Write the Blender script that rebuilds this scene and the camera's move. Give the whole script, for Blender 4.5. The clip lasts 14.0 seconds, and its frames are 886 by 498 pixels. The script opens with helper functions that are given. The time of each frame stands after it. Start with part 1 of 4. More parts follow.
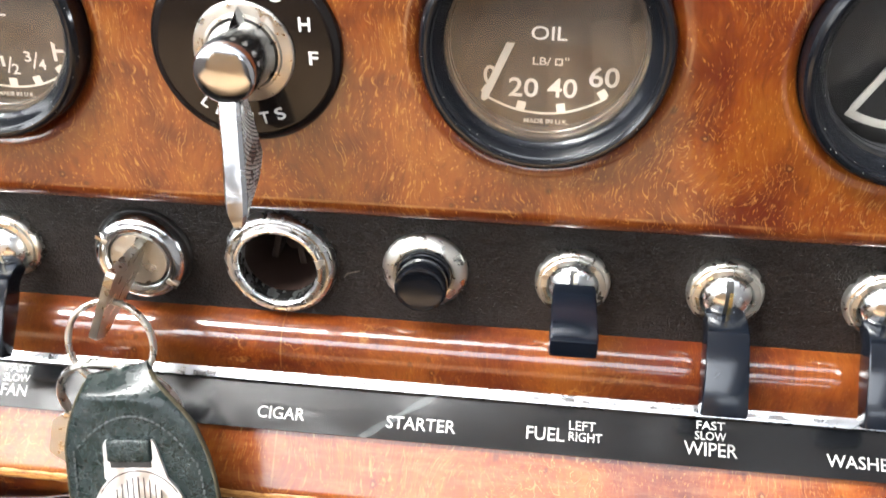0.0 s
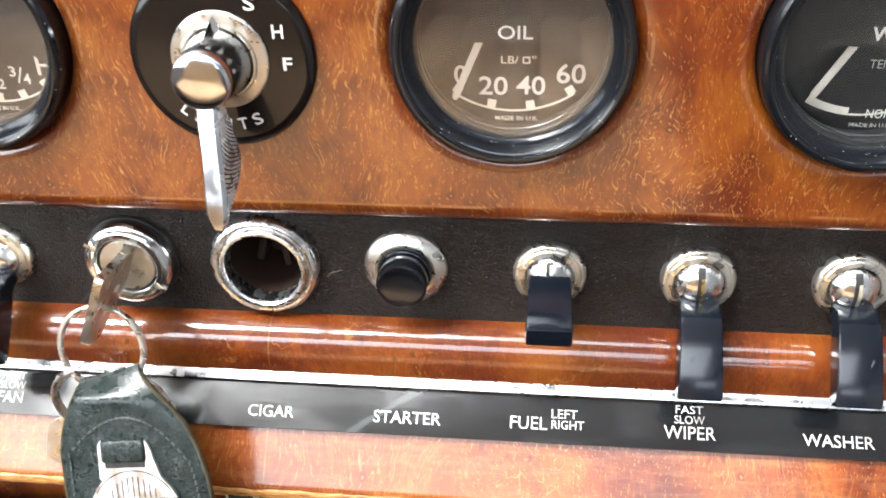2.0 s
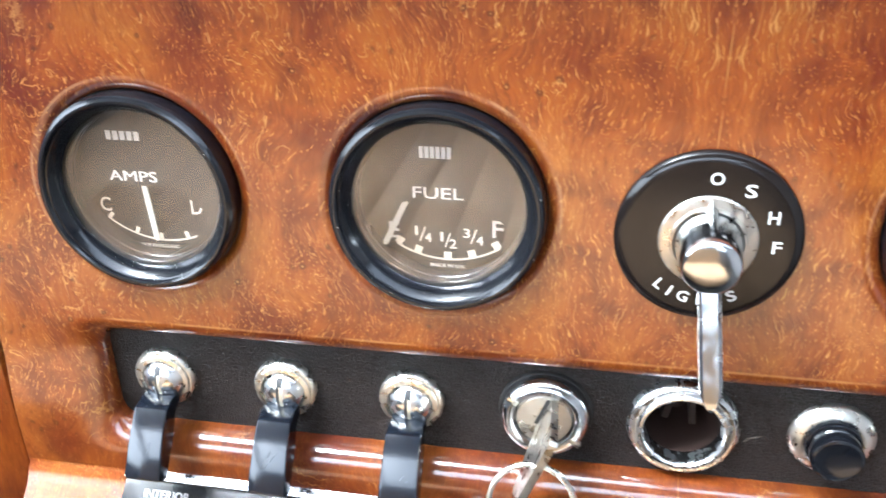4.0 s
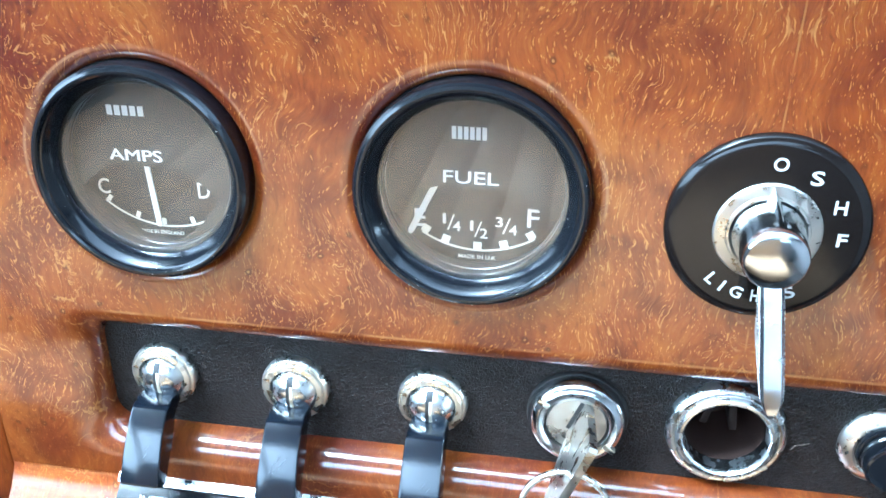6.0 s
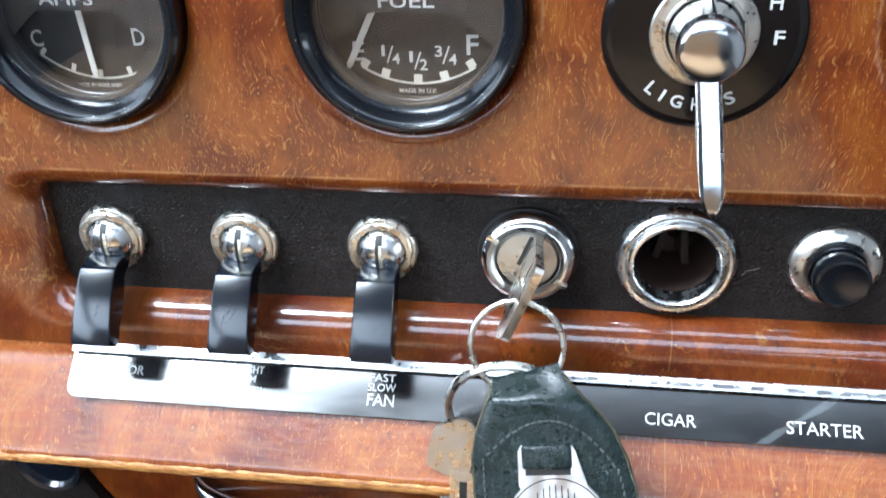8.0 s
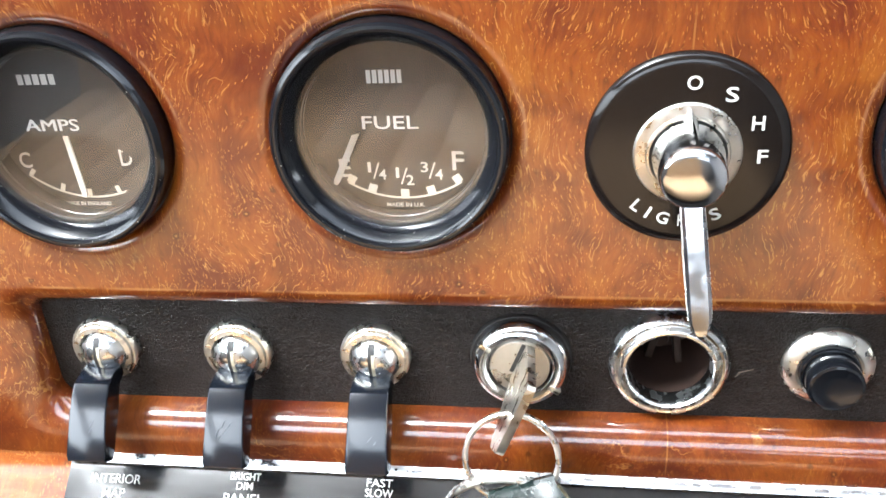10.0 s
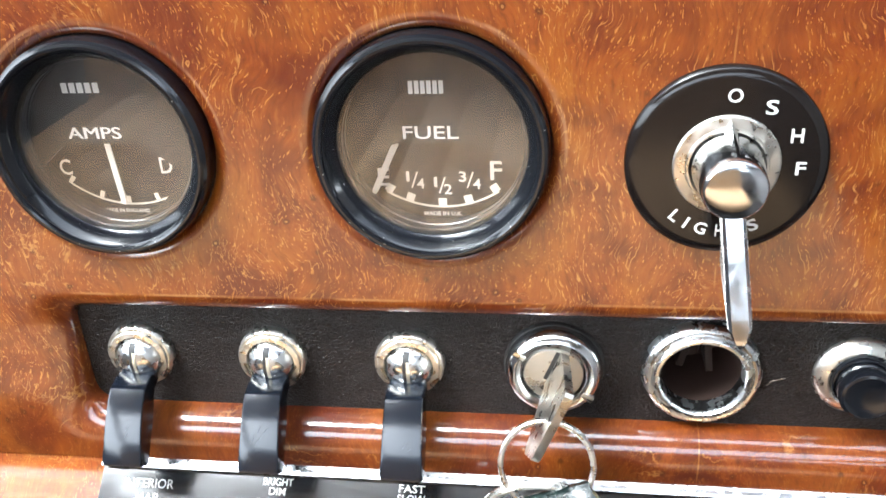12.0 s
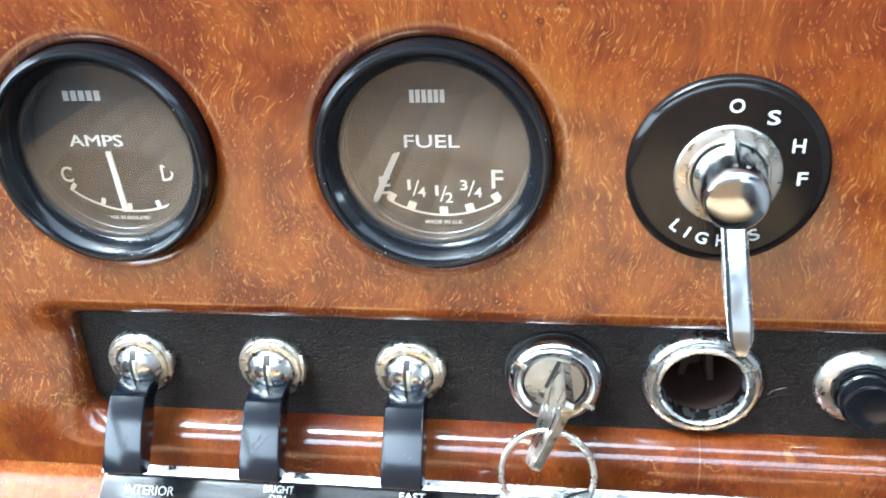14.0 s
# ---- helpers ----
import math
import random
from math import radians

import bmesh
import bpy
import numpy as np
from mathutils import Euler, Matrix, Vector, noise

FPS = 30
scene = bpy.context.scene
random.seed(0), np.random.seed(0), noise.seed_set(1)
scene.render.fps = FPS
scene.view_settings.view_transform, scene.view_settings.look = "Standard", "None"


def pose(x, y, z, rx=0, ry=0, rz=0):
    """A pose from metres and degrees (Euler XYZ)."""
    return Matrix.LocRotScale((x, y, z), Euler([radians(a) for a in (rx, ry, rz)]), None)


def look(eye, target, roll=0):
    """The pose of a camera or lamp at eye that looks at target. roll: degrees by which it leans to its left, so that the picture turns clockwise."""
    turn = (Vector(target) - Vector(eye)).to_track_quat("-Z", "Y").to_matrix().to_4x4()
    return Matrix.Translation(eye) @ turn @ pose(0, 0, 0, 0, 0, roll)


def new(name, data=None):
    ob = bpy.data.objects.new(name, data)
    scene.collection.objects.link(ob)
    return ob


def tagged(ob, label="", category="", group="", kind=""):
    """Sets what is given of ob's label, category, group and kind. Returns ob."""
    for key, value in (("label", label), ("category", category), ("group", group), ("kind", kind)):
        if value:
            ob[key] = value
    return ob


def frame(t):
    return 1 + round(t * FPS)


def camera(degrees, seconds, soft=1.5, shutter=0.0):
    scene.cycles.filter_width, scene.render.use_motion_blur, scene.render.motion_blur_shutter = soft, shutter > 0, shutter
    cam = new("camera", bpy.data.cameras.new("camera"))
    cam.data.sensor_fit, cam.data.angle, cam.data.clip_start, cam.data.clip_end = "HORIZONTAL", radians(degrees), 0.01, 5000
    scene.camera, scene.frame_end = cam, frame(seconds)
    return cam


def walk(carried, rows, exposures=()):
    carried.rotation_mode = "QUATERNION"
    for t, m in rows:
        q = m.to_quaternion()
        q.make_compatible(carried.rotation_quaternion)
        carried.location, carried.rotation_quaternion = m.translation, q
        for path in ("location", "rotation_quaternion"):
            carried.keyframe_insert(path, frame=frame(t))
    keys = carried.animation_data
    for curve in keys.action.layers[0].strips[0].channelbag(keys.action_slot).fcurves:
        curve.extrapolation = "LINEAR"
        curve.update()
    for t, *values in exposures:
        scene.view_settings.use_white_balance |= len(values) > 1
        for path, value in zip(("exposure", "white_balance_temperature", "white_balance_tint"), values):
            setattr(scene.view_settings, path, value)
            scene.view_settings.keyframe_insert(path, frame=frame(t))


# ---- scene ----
cam = camera(51.47, 14.0, soft=1.6, shutter=0.4)
PATH = [
    (0.0, (0.1457, -0.2124, 0.8233), (0.1156, 0.0414, 0.6661), 0.23),
    (0.5, (0.1475, -0.2132, 0.8150), (0.1212, 0.0407, 0.6575), 0.48),
    (1.0, (0.1549, -0.2169, 0.8158), (0.1267, 0.0381, 0.6603), -0.94),
    (1.5, (0.1555, -0.2160, 0.8166), (0.1286, 0.0384, 0.6599), -1.02),
    (2.0, (0.1530, -0.2185, 0.8254), (0.1222, 0.0356, 0.6689), -1.67),
    (2.5, (0.1151, -0.2254, 0.8368), (0.0862, 0.0291, 0.6807), -0.87),
    (3.0, (0.0931, -0.2285, 0.8413), (0.0606, 0.0282, 0.6895), -0.38),
    (3.5, (0.0719, -0.2321, 0.8463), (0.0236, 0.0306, 0.7097), -1.34),
    (4.0, (0.0475, -0.2258, 0.8535), (-0.0067, 0.0366, 0.7185), -1.47),
    (4.2, (0.0414, -0.2255, 0.8511), (-0.0133, 0.0377, 0.7180), -1.26),
    (6.3, (0.0296, -0.2114, 0.8379), (-0.0156, 0.0525, 0.7025), 0.01),
    (6.5, (0.0297, -0.2118, 0.8334), (-0.0147, 0.0505, 0.6948), -0.06),
    (7.0, (0.0311, -0.2188, 0.8128), (-0.0111, 0.0449, 0.6763), 0.43),
    (7.5, (0.0402, -0.2250, 0.8035), (-0.0012, 0.0335, 0.6570), -0.50),
    (8.0, (0.0433, -0.2245, 0.8078), (0.0012, 0.0354, 0.6640), -1.98),
    (8.5, (0.0476, -0.2116, 0.8355), (0.0041, 0.0489, 0.6932), -3.44),
    (8.7, (0.0457, -0.2119, 0.8351), (0.0022, 0.0480, 0.6917), -3.57),
    (10.8, (0.0465, -0.2116, 0.8296), (0.0033, 0.0518, 0.6927), -3.86),
    (11.0, (0.0465, -0.2104, 0.8318), (0.0036, 0.0517, 0.6923), -3.90),
    (11.5, (0.0429, -0.2120, 0.8312), (-0.0004, 0.0501, 0.6918), -3.89),
    (12.0, (0.0362, -0.2157, 0.8331), (-0.0067, 0.0477, 0.6961), -3.34),
    (12.5, (0.0393, -0.2145, 0.8359), (-0.0031, 0.0498, 0.7003), -3.14),
    (13.0, (0.0497, -0.2118, 0.8415), (0.0073, 0.0516, 0.7043), -3.34),
    (13.5, (0.0473, -0.2116, 0.8412), (0.0031, 0.0510, 0.7032), -3.59),
    (14.0, (0.0362, -0.2147, 0.8346), (-0.0071, 0.0489, 0.6982), -3.23),
]
EXPOSURES = [  # seconds, stops, kelvin, tint
    (0.0, 3.42, 6250, 8), (2.0, 3.47, 6150, 7), (3.0, 3.43, 6200, 8), (3.6, 3.55, 5800, 6), (4.2, 3.90, 5300, 4), (6.4, 3.88, 4400, -7), (7.0, 3.55, 4500, -3), (7.5, 3.03, 5000, 1), (8.1, 3.00, 5300, 3), (8.6, 3.55, 5800, 5), (11.0, 3.65, 5850, 5), (12.5, 3.60, 5650, 4), (13.4, 3.60, 5300, 0), (14.0, 3.62, 5150, -2)]
walk(cam, [(t, look(eye, target, roll)) for t, eye, target, roll in PATH], EXPOSURES)

# ---- light ----
SUN_EL, SUN_AZ = 56.5, -129.0        # degrees; a veiled sun high behind the car's left
world = bpy.data.worlds.new("sky")
scene.world = world
world.use_nodes = True
wn = world.node_tree
sky = wn.nodes.new("ShaderNodeTexSky")
sky.sky_type, sky.sun_disc = "NISHITA", False
sky.sun_elevation, sky.sun_rotation = radians(SUN_EL), radians(SUN_AZ)
sky.dust_density, sky.ozone_density = 5.0, 1.0
veil = wn.nodes.new("ShaderNodeHueSaturation")    # thin high cloud takes most of the blue
veil.inputs["Saturation"].default_value = 0.25
wn.links.new(sky.outputs[0], veil.inputs["Color"])
wn.links.new(veil.outputs[0], wn.nodes["Background"].inputs[0])
wn.nodes["Background"].inputs[1].default_value = 0.15
sun_data = bpy.data.lights.new("sun", "SUN")
sun_data.energy, sun_data.angle, sun_data.color = 0.5, radians(20), (1.0, 0.97, 0.92)
sun = new("sun", sun_data)
sun_from = Vector((math.sin(radians(SUN_AZ)) * math.cos(radians(SUN_EL)), math.cos(radians(SUN_AZ)) * math.cos(radians(SUN_EL)), math.sin(radians(SUN_EL))))
sun.matrix_world = look(sun_from * 10, (0, 0, 0))


# ---- materials ----
class Nodes:
    """A short way to write a node material."""

    def __init__(self, name):
        self.m = bpy.data.materials.new(name)
        self.m.use_nodes = True
        self.t = self.m.node_tree
        self.b = self.t.nodes["Principled BSDF"]

    def n(self, kind, operation="", feature="", data_type="", blend_type="", interpolation_type=""):
        node = self.t.nodes.new("ShaderNode" + kind)
        if operation:
            node.operation = operation
        if feature:
            node.feature = feature
        if data_type:
            node.data_type = data_type
        if blend_type:
            node.blend_type = blend_type
        if interpolation_type:
            node.interpolation_type = interpolation_type
        return node

    def put(self, sock, v):
        if isinstance(v, bpy.types.NodeSocket):
            self.t.links.new(v, sock)
        elif isinstance(v, tuple) and len(v) == 3 and sock.type == "RGBA":
            sock.default_value = (*v, 1)
        else:
            sock.default_value = v

    def math(self, op, a, b=0.0, c=0.0):
        node = self.n("Math", operation=op)
        for s, v in zip(node.inputs, (a, b, c)):
            self.put(s, v)
        return node.outputs[0]

    def vmath(self, op, a, b=(0, 0, 0)):
        node = self.n("VectorMath", operation=op)
        self.put(node.inputs[0], a)
        if op == "SCALE":
            self.put(node.inputs["Scale"], b)
        else:
            self.put(node.inputs[1], b)
        return node.outputs[0]

    def mm(self):
        """Object coordinates in millimetres."""
        return self.vmath("SCALE", self.n("TexCoord").outputs["Object"], 1000.0)

    def noise(self, v, scale, detail=3.0, rough=0.55, out=0):
        node = self.n("TexNoise")
        self.put(node.inputs["Vector"], v)
        node.inputs["Scale"].default_value, node.inputs["Detail"].default_value, node.inputs["Roughness"].default_value = scale, detail, rough
        return node.outputs[out]

    def voronoi(self, v, scale, feature="F1", rand=1.0, out="Distance"):
        node = self.n("TexVoronoi", feature=feature)
        self.put(node.inputs["Vector"], v)
        node.inputs["Scale"].default_value, node.inputs["Randomness"].default_value = scale, rand
        return node.outputs[out]

    def step(self, v, lo, hi, a=0.0, b=1.0):
        node = self.n("MapRange", interpolation_type="SMOOTHSTEP")
        for s, x in zip(node.inputs, (v, lo, hi, a, b)):
            self.put(s, x)
        return node.outputs[0]

    def mix(self, f, a, b, blend="MIX"):
        node = self.n("Mix", data_type="RGBA", blend_type=blend)
        self.put(node.inputs[0], f), self.put(node.inputs[6], a), self.put(node.inputs[7], b)
        return node.outputs[2]

    def ramp(self, v, stops):
        node = self.n("ValToRGB")
        while len(node.color_ramp.elements) < len(stops):
            node.color_ramp.elements.new(0.5)
        for e, (p, c) in zip(node.color_ramp.elements, stops):
            e.position, e.color = p, (*c, 1)
        self.put(node.inputs[0], v)
        return node.outputs[0]

    def bump(self, h, strength=0.3, dist=0.0002, normal=None):
        node = self.n("Bump")
        self.put(node.inputs["Height"], h)
        node.inputs["Strength"].default_value, node.inputs["Distance"].default_value = strength, dist
        if normal:
            self.put(node.inputs["Normal"], normal)
        return node.outputs[0]

    def set(self, **v):
        names = dict(color="Base Color", rough="Roughness", metal="Metallic", coat="Coat Weight", coat_rough="Coat Roughness", normal="Normal",
                     coat_normal="Coat Normal", ior="IOR", spec="Specular IOR Level", trans="Transmission Weight", coat_ior="Coat IOR")
        for k, x in v.items():
            self.put(self.b.inputs[names[k]], x)
        return self.m


BOOK = 72.0                           # the veneer is mirrored about this line


def burl(name, tone=1.0, haze=0.0, straight=False, flecks=1.0, coat=1.0, coat_ior=1.7):
    """Varnished burr walnut veneer, mirrored at the middle of the board."""
    k = Nodes(name)
    p = k.mm()
    s = k.n("SeparateXYZ")
    k.put(s.inputs[0], p)
    x, y, z = s.outputs
    jog = k.math("MULTIPLY", k.noise(p, 0.03, 2), 1.6)
    bx = k.math("ABSOLUTE", k.math("SUBTRACT", k.math("ADD", x, jog), BOOK + 0.8))
    c = k.n("CombineXYZ")
    for i, v in enumerate((bx, k.math("MULTIPLY", y, 0.4), z)):
        k.put(c.inputs[i], v)
    q = c.outputs[0]
    # slow swirls of the figure
    w1 = k.vmath("SCALE", k.vmath("SUBTRACT", k.noise(q, 0.020, 2, 0.5, out=1), (0.5, 0.5, 0.5)), 34.0 if not straight else 8.0)
    w2 = k.vmath("SCALE", k.vmath("SUBTRACT", k.noise(q, 0.11, 2, 0.5, out=1), (0.5, 0.5, 0.5)), 2.8 if not straight else 1.5)
    qw = k.vmath("ADD", k.vmath("ADD", q, w1), w2)
    base = k.noise(k.vmath("MULTIPLY", qw, (1.0, 1.0, 0.6)), 0.04, 4, 0.55)
    col = k.ramp(base, [(0.28, (0.085 * tone, 0.009 * tone, 0.003 * tone)), (0.42, (0.195 * tone, 0.034 * tone, 0.006 * tone)), (0.54, (0.285 * tone, 0.064 * tone, 0.008 * tone)), (0.72, (0.36 * tone, 0.106 * tone, 0.012 * tone))])
    # streaky grain along the figure
    gs = k.vmath("MULTIPLY", qw, (1.0, 1.0, 0.13))
    grain = k.noise(gs, 0.8, 4, 0.65)
    col = k.mix(k.step(grain, 0.48, 0.72, 0.0, 0.35), col, (0.40 * tone, 0.145 * tone, 0.016 * tone))
    col = k.mix(k.step(grain, 0.50, 0.28, 0.0, 0.40), col, (0.085 * tone, 0.012 * tone, 0.003 * tone))
    # dark red clouds round the burrs
    cloud = k.noise(q, 0.032, 3, 0.55)
    col = k.mix(k.step(cloud, 0.46, 0.66, 0.0, 0.80), col, (0.115 * tone, 0.013 * tone, 0.004 * tone))
    # pale pores, thin and bent with the figure
    below = k.step(z, -82.0, -90.0, 1.0, 1.0 if haze else 0.35)
    for sc, squeeze, lo, hi, strength, dense in ((0.66, 0.12, 0.07, 0.17, 0.60, (0.40, 0.54)), (0.95, 0.15, 0.09, 0.20, 0.66, (0.28, 0.46)), (1.5, 0.22, 0.10, 0.24, 0.60, (0.34, 0.50))):
        f = k.vmath("ADD", k.vmath("MULTIPLY", qw, (1.0, 1.0, squeeze)), (sc * 100, 0, 0))
        f = k.vmath("ADD", f, k.vmath("SCALE", k.vmath("SUBTRACT", k.noise(q, 0.35, 1, out=1), (0.5, 0.5, 0.5)), 0.8))
        d = k.voronoi(f, sc)
        where = k.step(k.noise(k.vmath("ADD", q, (sc * 37, 5, 0)), 0.045, 2), dense[0], dense[1])
        mask = k.math("MULTIPLY", k.math("MULTIPLY", k.step(d, hi, lo, 0.0, strength * flecks), where), below)
        col = k.mix(mask, col, (0.62 * tone, 0.27 * tone, 0.055 * tone))
    # long wavy threads that run with the figure in patches
    wav = k.vmath("ADD", qw, k.vmath("SCALE", k.vmath("SUBTRACT", k.noise(q, 0.22, 1, 0.4, out=1), (0.5, 0.5, 0.5)), 1.2))
    for sc, wide, seed in ((0.36, 0.017, 11.0), (0.58, 0.022, 57.0)):
        line = k.math("ABSOLUTE", k.math("SUBTRACT", k.noise(k.vmath("ADD", k.vmath("MULTIPLY", wav, (1.0, 1.0, 0.11)), (seed, 0, 0)), sc, 1, 0.3), 0.5))
        broken = k.step(k.noise(k.vmath("ADD", k.vmath("MULTIPLY", wav, (1.0, 1.0, 0.5)), (0, 0, seed)), 0.42, 1), 0.46, 0.56)
        where = k.step(k.noise(k.vmath("ADD", q, (seed, 3, 19)), 0.034, 2), 0.46, 0.60)
        mask = k.math("MULTIPLY", k.math("MULTIPLY", k.math("MULTIPLY", k.step(line, wide, wide * 0.3, 0.0, 0.62 * flecks), broken), where), below)
        col = k.mix(mask, col, (0.60 * tone, 0.29 * tone, 0.075 * tone))
    # burr eyes: a dark ring round a small pale bud
    eye = k.voronoi(k.vmath("MULTIPLY", k.vmath("ADD", q, k.vmath("SCALE", k.noise(q, 0.3, 1, out=1), 2.0)), (1, 0.2, 1)), 0.17)
    patch = k.step(k.noise(k.vmath("ADD", q, (31, 0, 7)), 0.04, 2), 0.46, 0.55)
    col = k.mix(k.math("MULTIPLY", k.step(eye, 0.25, 0.08, 0.0, 0.62), patch), col, (0.060 * tone, 0.009 * tone, 0.004 * tone))
    col = k.mix(k.math("MULTIPLY", k.step(eye, 0.10, 0.05, 0.0, 0.85), patch), col, (0.40 * tone, 0.17 * tone, 0.05 * tone))
    if not straight:
        col = k.mix(k.math("MULTIPLY", k.step(bx, 0.35, 0.1, 0.0, 0.5), k.step(k.noise(p, 0.08, 2), 0.4, 0.6)), col, (0.50 * tone, 0.24 * tone, 0.06 * tone))
    # fine gold cracks in the lacquer
    cw = k.vmath("ADD", p, k.vmath("SCALE", k.noise(p, 0.12, 4, 0.65, out=1), 14.0))
    crack = k.voronoi(k.vmath("MULTIPLY", cw, (0.30, 1.0, 1.0)), 0.06, "DISTANCE_TO_EDGE")
    rim = k.math("MAXIMUM", k.step(z, -86.0, -92.0), k.step(x, -112.0, -118.0))
    some = k.math("MULTIPLY", rim, k.step(k.noise(k.vmath("ADD", p, (9, 2, 71)), 0.05, 3), 0.52, 0.62))
    col = k.mix(k.math("MULTIPLY", k.step(crack, 0.022, 0.002, 0.0, 0.0 if haze else 0.5), some), col, (0.62 * tone, 0.30 * tone, 0.08 * tone))
    # lacquer rubbed thin along the rolled edges
    if not straight and not haze:
        rub = k.step(k.noise(k.vmath("ADD", p, (3, 8, 40)), 0.06, 3), 0.42, 0.60)
        for gx in (-89.3, -0.5, 145.0, 234.2):
            rad = k.math("POWER", k.math("ADD", k.math("POWER", k.math("ABSOLUTE", k.math("SUBTRACT", x, gx)), 2.0), k.math("POWER", k.math("ABSOLUTE", z), 2.0)), 0.5)
            off = k.math("ABSOLUTE", k.math("SUBTRACT", rad, 34.0))
            col = k.mix(k.math("MULTIPLY", k.step(off, 0.6, 0.15, 0.0, 0.32), rub), col, (0.60 * tone, 0.32 * tone, 0.15 * tone))
        lip = k.math("ABSOLUTE", k.math("ADD", z, 45.6))
        col = k.mix(k.math("MULTIPLY", k.step(lip, 0.7, 0.1, 0.0, 0.45), k.math("MULTIPLY", rub, k.step(x, -113.0, -104.0))), col, (0.60 * tone, 0.30 * tone, 0.10 * tone))
    if haze:
        h = k.noise(k.vmath("MULTIPLY", p, (0.2, 1, 1)), 0.35, 4, 0.7)
        col = k.mix(k.step(h, 0.40, 0.72, 0.0, haze), col, (0.50 * tone, 0.26 * tone, 0.10 * tone))
    peel = k.noise(p, 0.35, 3)
    fine = k.noise(p, 3.0, 2)
    scr = k.noise(k.vmath("MULTIPLY", p, (0.25, 1, 3.0)), 1.2, 3, 0.7)
    rough = k.step(scr, 0.45, 0.8, 0.08 + haze * 0.3, 0.19 + haze * 0.5)
    k.set(color=col, rough=k.step(fine, 0.3, 0.7, 0.32, 0.5), coat=coat, coat_rough=rough, coat_ior=coat_ior, spec=0.12,
          coat_normal=k.bump(peel, 0.12, 0.0006, k.bump(fine, 0.05, 0.0001)), normal=k.bump(grain, 0.2, 0.0001))
    return k.m


def leathercloth(name, color, cell=1.1, rough=0.42, strength=0.55, wear=0.0, wear_color=(0.3, 0.33, 0.33), spec=0.3, depth=0.0005, coat=0.0):
    k = Nodes(name)
    p = k.mm()
    pw = k.vmath("ADD", p, k.vmath("SCALE", k.noise(p, 0.8, 2, out=1), 1.2))
    cells = k.voronoi(pw, 1.0 / cell, "DISTANCE_TO_EDGE")
    folds = k.noise(k.vmath("MULTIPLY", p, (1.0, 1.0, 0.8)), 0.35, 3)
    h = k.math("ADD", k.step(cells, 0.0, 0.25), k.math("MULTIPLY", folds, 0.8))
    col = k.mix(k.step(k.noise(p, 0.05, 3), 0.35, 0.7, 0.0, 0.6), color, tuple(min(1, c * 1.8) for c in color))
    if wear:
        sep = k.n("SeparateXYZ")
        k.put(sep.inputs[0], p)
        used = k.step(k.math("ADD", sep.outputs[2], k.math("MULTIPLY", k.noise(p, 0.15, 2), 8.0)), -91.0, -97.0)   # the handled part below the fold
        for sc, wide, bend in ((0.20, 0.014, 6.0), (0.55, 0.026, 3.0), (1.1, 0.03, 1.6)):
            crack = k.voronoi(k.vmath("ADD", k.vmath("MULTIPLY", p, (1.0, 1.0, 0.8)), k.vmath("SCALE", k.noise(p, 0.3, 4, 0.7, out=1), bend)), sc, "DISTANCE_TO_EDGE")
            m = k.math("MULTIPLY", k.math("MULTIPLY", k.step(crack, wide, 0.0), k.step(k.noise(k.vmath("ADD", p, (sc * 90, 0, 0)), 0.22, 3), 0.48, 0.70, 0.0, wear)), used)
            col = k.mix(m, col, wear_color)
            h = k.math("ADD", h, k.math("MULTIPLY", m, -0.8))
        h = k.math("MULTIPLY", h, k.math("ADD", k.math("MULTIPLY", used, 0.85), 0.15))
    else:
        dust = k.step(k.noise(p, 1.7, 2, 0.8), 0.70, 0.80, 0.0, 0.35)
        col = k.mix(dust, col, (0.22, 0.19, 0.15))
    k.set(color=col, rough=k.step(folds, 0.3, 0.7, rough - 0.08, rough + 0.1), normal=k.bump(h, strength, depth), spec=spec, coat=coat, coat_rough=0.14, coat_normal=k.bump(folds, 0.25, 0.0006))
    return k.m


def metal(name, color, rough=0.07, pits=0.0, brushed=False):
    k = Nodes(name)
    p = k.mm()
    spots = k.noise(p, 0.9, 4, 0.7)
    r = k.step(k.noise(p, 0.25, 3), 0.35, 0.7, rough * 0.7, rough * 1.5)
    r = k.math("ADD", r, k.step(spots, 0.62, 0.74, 0.0, 0.25 * pits))
    col = k.mix(k.step(spots, 0.60, 0.74, 0.0, 0.7 * pits), color, tuple(c * 0.45 for c in color))
    h = k.noise(k.vmath("MULTIPLY", p, (6, 6, 0.3)), 1.5, 2) if brushed else k.noise(p, 0.4, 2)
    k.set(color=col, metal=1.0, rough=r, normal=k.bump(h, 0.10 if brushed else 0.008, 0.0002))
    return k.m


def plastic(name, color, rough=0.25, scratch=0.3, ior=1.5, coat=0.0):
    k = Nodes(name)
    p = k.mm()
    sc = k.noise(k.vmath("MULTIPLY", p, (0.5, 2.0, 2.4)), 0.8, 4, 0.75)
    col = k.mix(k.step(k.noise(p, 2.3, 2, 0.8), 0.70, 0.80, 0.0, scratch * 0.5), color, (0.25, 0.23, 0.2))
    k.set(color=col, rough=k.step(sc, 0.45, 0.75, rough, rough + 0.25 * scratch), ior=ior, coat=coat, coat_rough=0.05, normal=k.bump(sc, 0.02, 0.0001))
    return k.m


WOOD = burl("burr_walnut", 0.45, coat_ior=1.62)
WOOD_LEDGE = burl("burr_walnut_ledge", 0.66, 0.22, flecks=0.8, coat=0.85, coat_ior=1.5)
WOOD_SIDE = burl("straight_walnut", 0.55, straight=True, flecks=0.2)


